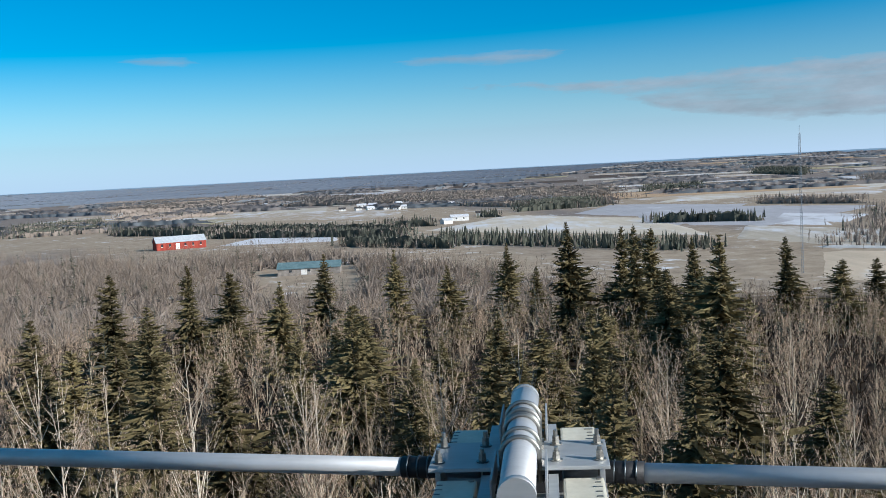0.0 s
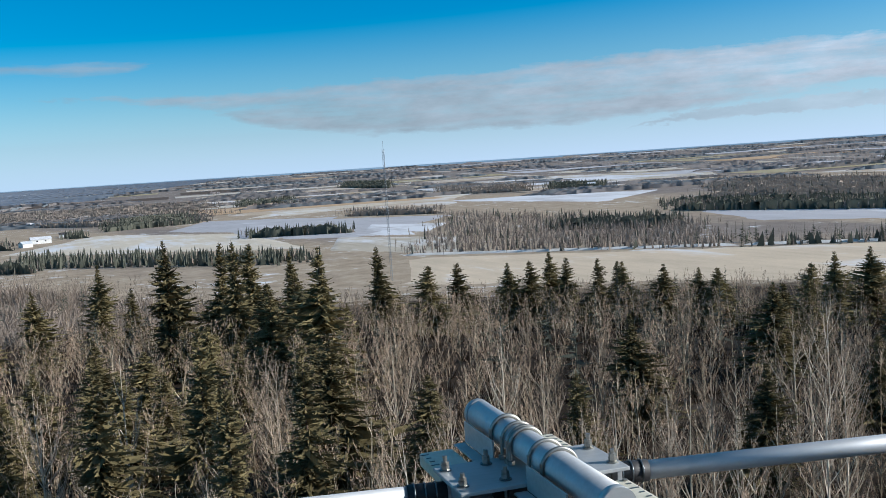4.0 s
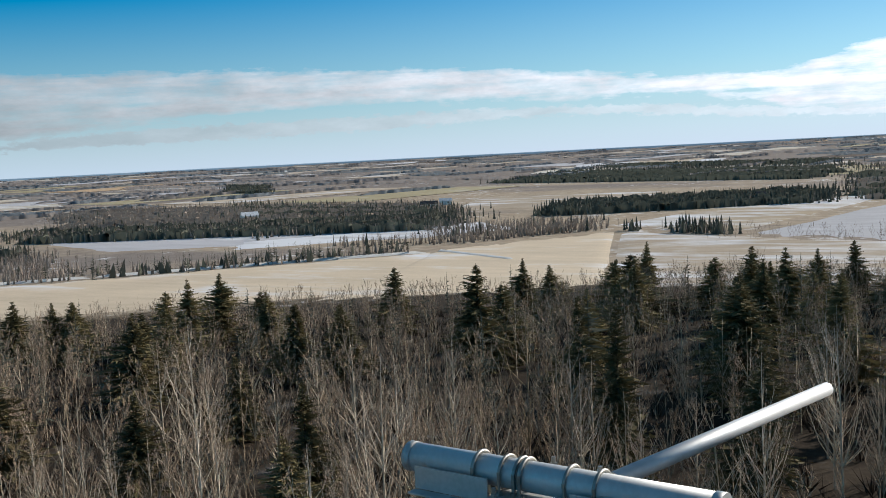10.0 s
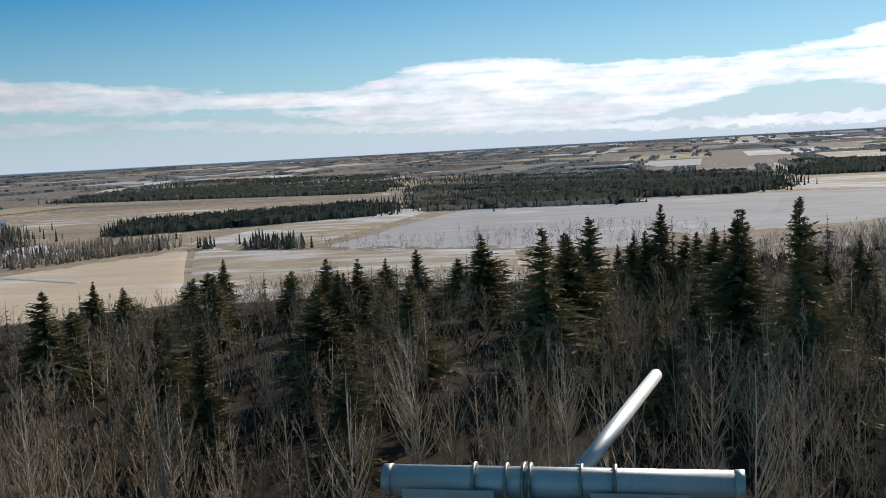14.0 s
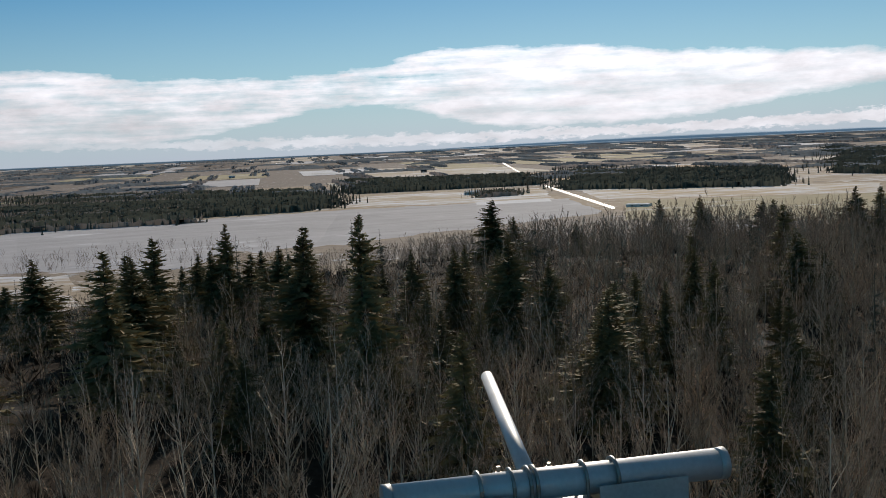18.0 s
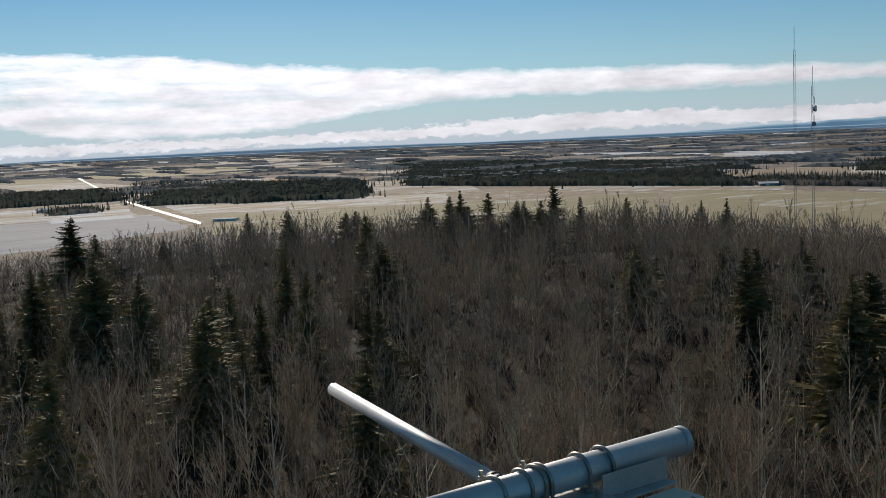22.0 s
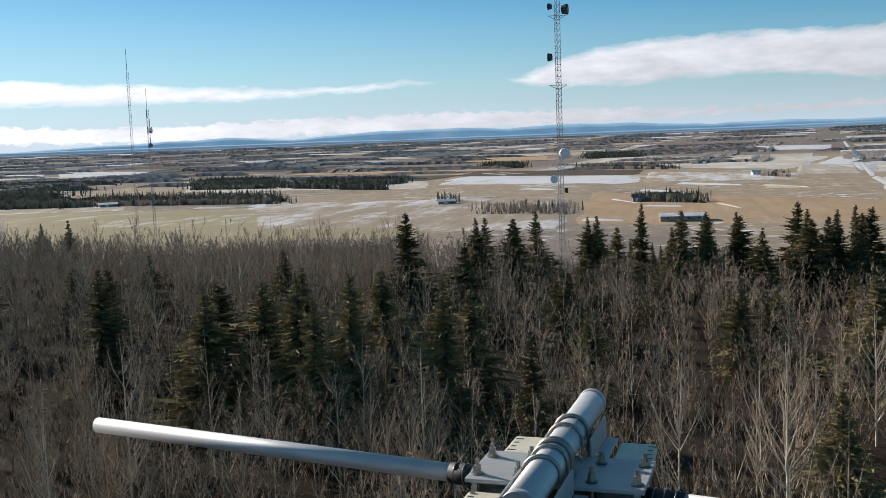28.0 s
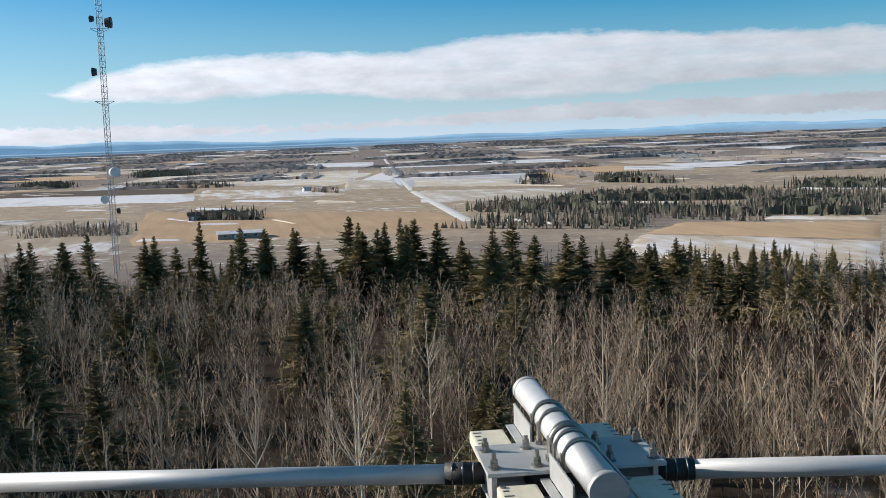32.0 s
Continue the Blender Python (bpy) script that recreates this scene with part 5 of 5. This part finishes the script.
tagged(antenna, "aluminium beam antenna with tube arms bolted to a grey clamp plate", "antenna")

boom = part("boom", smooth_sides(rod(bmesh.new(), (0.006, 0.235, 0.0275), (0.006, -0.275, 0.0275), 0.0235, n=40)), antenna, "round aluminium boom tube", ALU)
for y in (0.233, -0.287):
    part("end_cap", smooth_sides(rod(bmesh.new(), (0.006, y, 0.0275), (0.006, y + 0.014, 0.0275), 0.0246, n=40)), boom, "grey end cap", ALU_DULL)
for y, th in ((0.105, 0.0032), (0.056, 0.0028), (0.030, 0.0032), (0.020, 0.0032), (-0.056, 0.0028), (-0.105, 0.0032)):
    bm = ring(bmesh.new(), (0.006, y, 0.0275), 1, 0.0267, th, 200, -100)
    for s in (-1, 1):
        rod(bm, (0.006 + s * 0.0267, y, 0.036), (0.006 + s * 0.0267, y, -0.012), th, n=10)
    part("u_bolt", bm, boom, "dark steel u-bolt round the boom", STEEL)
    for s in (-1, 1):
        part("nut", rod(bmesh.new(), (0.006 + s * 0.0267, y, 0.0005), (0.006 + s * 0.0267, y, 0.007), 0.0062, n=6), boom, "", STEEL)

bm = bmesh.new()
for lo, hi in (((-0.130, -0.070, -0.006), (0.132, 0.068, 0.0)),):
    box(bm, lo, hi, 0.0012)
plate = part("clamp_plate", bm, antenna, "flat matt grey clamp plate", PLATE)
part("lower_plate", box(bmesh.new(), (-0.126, -0.064, -0.052), (0.128, 0.062, -0.046), 0.0012), antenna, "", ALU_DULL)
for x in (-0.121, 0.117):
    part("saddle", box(bmesh.new(), (x, -0.058, -0.0455), (x + 0.008, 0.056, -0.0065), 0.001), antenna, "", ALU_DULL)
part("spacer_block", box(bmesh.new(), (-0.052, -0.05, -0.0455), (0.064, 0.05, -0.0065), 0.002), antenna, "dark insulating block", TAPE)

for s, x0 in ((-1, -0.060), (1, 0.068)):
    arm = part("arm", smooth_sides(rod(bmesh.new(), (x0, 0.004, -0.026), (s * 0.95, 0.004, -0.026), 0.0146, n=32)), antenna, "round aluminium element tube", ALU)
    arm.matrix_basis = pose(0, 0, 0, 0, 0, -9.0)
    bm = smooth_sides(rod(bmesh.new(), (s * 0.1255, 0.004, -0.026), (s * 0.185, 0.004, -0.026), 0.0166, n=32))
    part("tape_wrap", bm, arm, "wound black tape sleeve", TAPE)
    for k in range(3):
        part("cable_tie", ring(bmesh.new(), (s * (0.142 + 0.016 * k), 0.004, -0.026), 0, 0.0176, 0.0012, n=24, k=6), arm, "", DARK_STEEL)

for x in (-0.117, -0.052, 0.056, 0.119):
    for y in (-0.040, 0.044):
        h = 0.023 if y > 0 else 0.02
        bolt = part("bolt", rod(bmesh.new(), (x, y, -0.05), (x, y, h), 0.0034, n=12), antenna, "threaded steel bolt", STEEL)
        part("nut", rod(bmesh.new(), (x, y, 0.0024), (x, y, 0.009), 0.0063, n=6), bolt, "", STEEL)
        part("lock_nut", rod(bmesh.new(), (x, y, 0.0093), (x, y, 0.014), 0.0057, n=6), bolt, "", STEEL)
        part("washer", rod(bmesh.new(), (x, y, 0.0003), (x, y, 0.0022), 0.0092, n=20), bolt, "", DARK_STEEL if x < 0 else STEEL)

# angle brackets along the boom and the cream cover strips beside them
for s, x, d in ((-1, -0.030, -1), (1, 0.042, -1), (-1, -0.030, 1), (1, 0.042, 1)):
    def along(x0, x1, y0, y1, z0, z1, bevel=0.0):
        return box(bmesh.new(), (x0, min(d * y0, d * y1), z0), (x1, max(d * y0, d * y1), z1), bevel)
    part("angle_flange", along(x - 0.0015, x + 0.0015, 0.0705, 0.21, -0.010, 0.026, 0.0006), antenna, "upright aluminium angle along the boom", ALU_DULL)
    lo, hi = (x - 0.022, x - 0.002) if s < 0 else (x + 0.002, x + 0.016)
    part("angle_foot", along(lo, hi, 0.0705, 0.21, -0.0135, -0.0105, 0.0006), antenna, "", ALU_DULL)
    lo, hi = (-0.116, -0.058) if s < 0 else (0.064, 0.122)
    cover = part("cover_strip", along(lo, hi, 0.078, 0.20, -0.036, -0.014, 0.004), antenna, "cream plastic cover strip with small slots", CREAM)
    edge_x = hi - 0.008 if s > 0 else lo + 0.008
    for k in range(5):
        w = 0.006 + 0.004 * (k % 3 == 1)
        part("slot", along(edge_x - w, edge_x + w * 0.4, 0.101 + 0.020 * k, 0.104 + 0.020 * k, -0.0142, -0.0132), cover, "", DARK_STEEL)
    part("rivet", rod(bmesh.new(), (hi - 0.008, d * 0.088, -0.014), (hi - 0.008, d * 0.088, -0.0115), 0.004, n=12), cover, "", STEEL)
part("mast", smooth_sides(rod(bmesh.new(), (0, 0, -1.9), (0, 0, -0.0525), 0.030, n=28)), antenna, "galvanised steel mast", ALU_DULL)


def lattice(bm, half, z0, z1, step, leg, brace, sides=3):
    """A straight lattice mast standing on z0."""
    c = [Vector((half * math.cos(2 * math.pi * i / sides), half * math.sin(2 * math.pi * i / sides), 0)) for i in range(sides)]
    for p in c:
        rod(bm, p + Vector((0, 0, z0)), p + Vector((0, 0, z1)), leg, n=6)
    z, k = z0, 0
    while z + step <= z1 + 1e-6:
        for i in range(sides):
            a, b = c[i], c[(i + 1) % sides]
            rod(bm, a + Vector((0, 0, z)), b + Vector((0, 0, z + step)), brace, n=4, caps=False)
            rod(bm, a + Vector((0, 0, z + step)), b + Vector((0, 0, z + step)), brace, n=4, caps=False)
        z += step
    return bm


support = new("antenna_tower")
support.location = (0, 0, 0)
tagged(support, "galvanised lattice tower that carries the beam antenna", "tower")
part("lattice", lattice(bmesh.new(), 0.19, -0.2, 24.3, 0.5, 0.02, 0.009), support, "", ALU_DULL)
part("top_plate", rod(bmesh.new(), (0, 0, 24.3), (0, 0, 24.33), 0.22, n=24), support, "", ALU_DULL)
part("rotator", rod(bmesh.new(), (0, 0, 23.1), (0, 0, 23.6), 0.09, n=24), support, "", ALU_DULL)

# ---------- communication masts ----------
MAST_GREY = tones("weathered mast steel", [(0.3, (0.20, 0.22, 0.25)), (0.7, (0.34, 0.36, 0.38))], 0.4, 0.6, 0.3)
DISH_WHITE = tones("white dish", [(0.3, (0.62, 0.63, 0.64)), (0.7, (0.78, 0.78, 0.78))], 0.7, 0.5)
DISH_DARK = tones("dark dish shroud", [(0.3, (0.025, 0.028, 0.032)), (0.7, (0.06, 0.062, 0.066))], 0.8, 0.6)


def dish(bm, at, toward, radius, depth):
    """A shrouded drum dish that faces toward."""
    at, d = Vector(at), Vector(toward).normalized()
    rod(bm, at, at + d * depth, radius * 0.75, radius, n=20)
    rod(bm, at + d * depth, at + d * depth * 1.25, radius, radius * 0.96, n=20)
    return bm


def comm_mast(az, r, top, half, step, label):
    x, y = polar(az, r)
    z = float(ground_z(x, y))
    e = new("communication_mast")
    e.location = (x, y, z)
    e.rotation_euler = (0, 0, radians(az * 3))
    tagged(e, label, "mast")
    part("lattice", lattice(bmesh.new(), half, 0, top - z, step, half * 0.10, half * 0.05), e, "", MAST_GREY)
    return e, top - z


# the slim mast over the eastern fields
a, h = comm_mast(19.75, 420, 33.5, 0.5, 1.1, "slim grey lattice mast standing among fields")
part("whip", rod(bmesh.new(), (0, 0, h - 0.5), (0, 0, h + 3.0), 0.06, n=6), a, "", MAST_GREY)
for k in (0.97, 0.9):
    part("side_antenna", rod(bmesh.new(), (0.9, 0, h * k - 2.2), (0.9, 0, h * k), 0.10, n=8), a, "", MAST_GREY)
    part("mount", rod(bmesh.new(), (0, 0, h * k - 1), (0.9, 0, h * k - 1), 0.05, n=6), a, "", MAST_GREY)

# a pair of masts on the south-west edge of the wood
b, h = comm_mast(150.3, 330, 50.5, 0.42, 1.2, "tall grey lattice mast behind the bare wood")
part("whip", rod(bmesh.new(), (0, 0, h - 0.5), (0, 0, h + 7.0), 0.08, n=6), b, "", MAST_GREY)
for k in (0.98, 0.9, 0.72):
    part("whip", rod(bmesh.new(), (0.8, 0.2, h * k - 4.0), (0.8, 0.2, h * k), 0.07, n=6), b, "", MAST_GREY)
c, h = comm_mast(151.2, 325, 39.0, 0.44, 1.1, "grey lattice mast with dishes and whip antennas")
part("whip", rod(bmesh.new(), (0, 0, h - 0.5), (0, 0, h + 6.0), 0.07, n=6), c, "", MAST_GREY)
for k, off in ((0.99, 0.7), (0.94, -0.7), (0.90, 0.6), (0.84, -0.6)):
    part("side_antenna", rod(bmesh.new(), (off, 0.2, h * k - 2.4), (off, 0.2, h * k), 0.12, n=8), c, "", MAST_GREY)
part("dish", dish(bmesh.new(), (0, 0.3, h - 6.8), (-0.2, 1, 0), 1.0, 0.65), c, "white drum dish", DISH_WHITE)
part("dish", dish(bmesh.new(), (0, 0.3, h - 11.4), (0.8, 0.6, 0), 0.72, 0.5), c, "grey drum dish", MAST_GREY)

# the tall mast with many dishes
d, h = comm_mast(174.05, 420, 104.0, 1.25, 2.4, "tall lattice communication mast with several drum dishes")
e = -radians(174.05 * 3)


def on_mast(el, side, out):
    """A spot on the tall mast by its height in degrees from the camera, to the side in metres across the view and out towards it."""
    zz = 26 + 420 * math.tan(radians(el)) - d.location.z
    a = radians(174.05)
    w = Vector((math.cos(a), -math.sin(a), 0)) * side - Vector((math.sin(a), math.cos(a), 0)) * out
    return Matrix.Rotation(e, 3, "Z") @ Vector((w.x, w.y, 0)) + Vector((0, 0, zz))


for el, side, rad, mat, face, label in ((7.1, -2.6, 1.35, DISH_DARK, (-1, 0.3), "dark drum dish"), (6.9, 2.6, 2.2, DISH_DARK, (1, -0.2), "large dark drum dish"), (4.35, -2.8, 1.7, DISH_DARK, (-1, 0.1), "dark drum dish"), (-1.0, 1.4, 2.2, DISH_WHITE, (0.4, -1), "white drum dish"), (-2.45, -2.4, 1.7, DISH_WHITE, (-0.5, -1), "white drum dish"), (-3.1, 1.9, 1.2, DISH_DARK, (1, 0.1), "small dark drum dish")):
    at = on_mast(el, side * 0.8, 0.6)
    f = on_mast(el, face[0], -face[1]) - on_mast(el, 0, 0)
    part("dish", dish(bmesh.new(), at, f, rad, rad * 0.9), d, label, mat)
for el in (6.35, 2.55, -1.9):
    bm = bmesh.new()
    for s in (-1, 1):
        rod(bm, on_mast(el, 0, 0), on_mast(el + 0.25, s * 3.6, 0), 0.10, n=6)
        rod(bm, on_mast(el + 0.25, 0, 0), on_mast(el + 0.25, s * 3.6, 0), 0.10, n=6)
    part("torque_arm", bm, d, "", MAST_GREY)

# ---------- buildings ----------
WHITE_WALL = tones("white painted boards", [(0.3, (0.62, 0.62, 0.60)), (0.7, (0.80, 0.80, 0.78))], 0.5, 0.7)
RED_WALL = tones("faded red barn boards", [(0.3, (0.23, 0.045, 0.035)), (0.7, (0.40, 0.085, 0.06))], 0.6, 0.8, stretch=(1, 1, 0.2))
GREY_WALL = tones("grey weathered boards", [(0.3, (0.20, 0.18, 0.16)), (0.7, (0.36, 0.33, 0.30))], 0.5, 0.85)
TIN_ROOF = tones("pale ribbed tin roof", [(0.3, (0.40, 0.43, 0.47)), (0.7, (0.56, 0.59, 0.62))], 0.5, 0.8)
TEAL_ROOF = tones("blue green tin roof", [(0.3, (0.10, 0.17, 0.19)), (0.7, (0.17, 0.25, 0.27))], 0.5, 0.8)
SNOW_ROOF = tones("roof under thin snow", [(0.3, (0.50, 0.51, 0.54)), (0.7, (0.74, 0.75, 0.78))], 0.4, 0.9)
DARK_ROOF = tones("dark shingle roof", [(0.3, (0.04, 0.04, 0.045)), (0.7, (0.09, 0.085, 0.085))], 0.6, 0.9)
PANE = tones("dark window glass", [(0.3, (0.02, 0.025, 0.03)), (0.7, (0.04, 0.05, 0.06))], 0.5, 0.15)


def house(name, az, r, turn, ln, wd, wall_h, roof_h, wall, roof, label, doors=1, windows=3):
    """A gabled building: its length runs along its own x."""
    x, y = polar(az, r)
    e = new(name)
    e.matrix_basis = pose(x, y, float(ground_z(x, y)) + 0.3, 0, 0, -az + turn)
    tagged(e, label, name.replace("_", " "))
    a, b = ln / 2, wd / 2
    bm = bmesh.new()
    prof = [(-b, -1.0), (b, -1.0), (b, wall_h), (0, wall_h + roof_h - 0.15), (-b, wall_h)]
    rows = [[bm.verts.new((s * a, p, z)) for p, z in prof] for s in (-1, 1)]
    bm.faces.new(rows[0][::-1]), bm.faces.new(rows[1])
    for i in range(5):
        bm.faces.new((rows[0][i], rows[0][(i + 1) % 5], rows[1][(i + 1) % 5], rows[1][i]))
    part("wall_shell", bm, e, "", wall)
    over = 0.5
    for s in (-1, 1):
        bm = bmesh.new()
        sl = roof_h / b
        pts = [(s * (b + over), wall_h - over * sl), (0, wall_h + roof_h), (0, wall_h + roof_h + 0.22), (s * (b + over), wall_h - over * sl + 0.22)]
        rr = [[bm.verts.new((q * (a + over), p, z + 0.05)) for p, z in pts] for q in (-1, 1)]
        bm.faces.new(rr[0]), bm.faces.new(rr[1][::-1])
        for i in range(4):
            bm.faces.new((rr[0][i], rr[1][i], rr[1][(i + 1) % 4], rr[0][(i + 1) % 4]))
        bmesh.ops.recalc_face_normals(bm, faces=bm.faces)
        slope = part("roof", bm, e, "", roof)
        if ln > 15:
            for k in range(int(ln / 3)):
                xx = -a + 1.5 + k * 3.0
                rib = bmesh.new()
                rod(rib, (xx, s * (b + over), wall_h - over * sl + 0.28), (xx, 0, wall_h + roof_h + 0.28), 0.06, n=4)
                part("roof_rib", rib, slope, "", roof)
    for side in (-1, 1):
        for k in range(windows):
            xx = -a + ln * (k + 0.7) / (windows + 0.4)
            w = part("window", box(bmesh.new(), (xx - 0.7, side * (b + 0.03) - 0.05, wall_h * 0.42), (xx + 0.7, side * (b + 0.03) + 0.05, wall_h * 0.78)), e, "", PANE)
            part("window_frame", box(bmesh.new(), (xx - 0.85, side * (b + 0.02) - 0.03, wall_h * 0.36), (xx + 0.85, side * (b + 0.02) + 0.03, wall_h * 0.42)), w, "", WHITE_WALL)
        for k in range(doors):
            xx = -a * 0.15 + 4.2 * k
            part("door", box(bmesh.new(), (xx - 1.5, side * (b + 0.03) - 0.06, 0), (xx + 1.5, side * (b + 0.03) + 0.06, wall_h * 0.8)), e, "", WHITE_WALL)
    return e


house("barn", -14.69, 787, 12, 37, 15, 5.5, 4, RED_WALL, TIN_ROOF, "long faded red barn with a pale tin roof", 1, 6)
house("shed", -7.64, 509, -6, 31, 12, 3.2, 2.6, GREY_WALL, TEAL_ROOF, "low building with a blue green tin roof among bare trees", 1, 3)
house("machine_shed", 1.02, 963, 8, 17, 10, 3.6, 2.0, WHITE_WALL, SNOW_ROOF, "white farm shed with a snowy roof", 1, 2)
house("shed", 0.27, 915, 30, 9, 7, 3, 1.8, WHITE_WALL, TIN_ROOF, "small white shed beside a farmyard", 1, 1)
house("shed", 2.22, 1048, 0, 9, 6, 2.6, 1.6, WHITE_WALL, DARK_ROOF, "small white shed beside a farmyard", 1, 2)
house("farmhouse", 0.64, 1377, 20, 10, 7, 3.2, 2.2, WHITE_WALL, SNOW_ROOF, "white farmhouse among trees", 1, 3)
house("farmhouse", -3.85, 1487, -20, 12, 9, 4, 2.6, WHITE_WALL, SNOW_ROOF, "white farmhouse among trees", 1, 3)
house("shed", -4.49, 1515, 0, 14, 8, 3.5, 2, WHITE_WALL, SNOW_ROOF, "small white shed beside a farmyard", 1, 2)
house("farmhouse", -2.40, 1501, 30, 10, 8, 4, 2.4, WHITE_WALL, TIN_ROOF, "white farmhouse among trees", 1, 3)
house("farmhouse", 47.99, 895, 10, 14, 10, 5, 3, WHITE_WALL, SNOW_ROOF, "white farmhouse in front of dark woods", 1, 3)
house("farmhouse", 31.39, 1449, 0, 11, 8, 4, 2.6, WHITE_WALL, SNOW_ROOF, "white farmhouse in a snowy yard", 1, 3)
house("farmhouse", 58.12, 947, 0, 16, 9, 4, 2.6, WHITE_WALL, DARK_ROOF, "white farmhouse beside a hedge", 1, 3)
house("shed", 59.07, 1001, 0, 12, 8, 4, 2.2, WHITE_WALL, SNOW_ROOF, "white shed at a field edge", 1, 2)
house("shed", 76.45, 861, 20, 7, 6, 4, 2, GREY_WALL, DARK_ROOF, "small dark shed in a snowy field", 1, 1)
house("shed", 118.7, 742, -15, 16, 12, 1.6, 0.35, WHITE_WALL, SNOW_ROOF, "low white roofed shed beside the road", 1, 2)
house("farmhouse", 109.33, 1032, 10, 14, 11, 2.6, 1.2, WHITE_WALL, SNOW_ROOF, "farmhouse with a snowy roof by a windbreak", 1, 3)
house("farmhouse", 95.92, 2218, 0, 12, 8, 3, 2, GREY_WALL, SNOW_ROOF, "white farmhouse beyond the woods", 1, 3)
house("shed", 106.66, 1984, 0, 12, 8, 3, 2, GREY_WALL, DARK_ROOF, "dark far shed among trees", 1, 3)
house("farmhouse", 137.95, 1460, 0, 26, 14, 3, 1.4, WHITE_WALL, SNOW_ROOF, "long white building in a clearing", 1, 4)
house("farmhouse", 130.11, 1415, 0, 16, 12, 2.6, 1.2, WHITE_WALL, SNOW_ROOF, "white building at the wood's edge", 1, 3)
house("barn", 148.89, 930, 10, 16, 12, 2.2, 1.2, GREY_WALL, SNOW_ROOF, "grey shed with snow on its roof", 1, 3)
house("barn", 167.50, 748, 10, 13, 9, 2.2, 1.4, GREY_WALL, TIN_ROOF, "farm shed with a pale tin roof", 1, 3)
house("barn", 180.76, 553, 4, 24, 11, 2.6, 1.2, GREY_WALL, SNOW_ROOF, "long low dark barn with a pale roof behind spruces", 1, 4)
house("shed", 178.34, 709, 4, 8, 8, 3.5, 2, GREY_WALL, DARK_ROOF, "small dark shed in the open fields", 1, 1)
house("shed", 179.75, 710, 0, 19, 9, 3.6, 2.4, GREY_WALL, DARK_ROOF, "dark low farm building beside bare bushes", 1, 3)
house("farmhouse", 185.3, 1075, 0, 10, 7, 2.6, 1.8, WHITE_WALL, SNOW_ROOF, "white farmstead in the snow", 1, 3)
house("farmhouse", 184.65, 1090, 20, 9, 6, 2.6, 1.8, WHITE_WALL, SNOW_ROOF, "white farmstead in the snow", 1, 3)
house("shed", 197.57, 1109, 20, 16, 11, 5, 3.4, GREY_WALL, DARK_ROOF, "dark farm shed among trees", 1, 3)
house("farmhouse", -5.6, 1397, 4, 9, 7, 3, 2, WHITE_WALL, DARK_ROOF, "small white farmhouse along a country road", 1, 2)
house("farmhouse", -4.7, 1397, 14, 8, 7, 3, 2, WHITE_WALL, DARK_ROOF, "small white farmhouse along a country road", 1, 2)
house("farmhouse", -4.0, 1386, 15, 10, 7, 3, 2, WHITE_WALL, SNOW_ROOF, "small white farmhouse along a country road", 1, 2)
house("farmhouse", -3.1, 1371, 4, 8, 7, 3, 2, WHITE_WALL, DARK_ROOF, "small white farmhouse along a country road", 1, 2)
house("farmhouse", -2.5, 1345, -16, 9, 7, 3, 2, WHITE_WALL, DARK_ROOF, "small white farmhouse along a country road", 1, 2)
house("farmhouse", -2.1, 1371, -5, 7, 7, 3, 2, WHITE_WALL, SNOW_ROOF, "small white farmhouse along a country road", 1, 2)
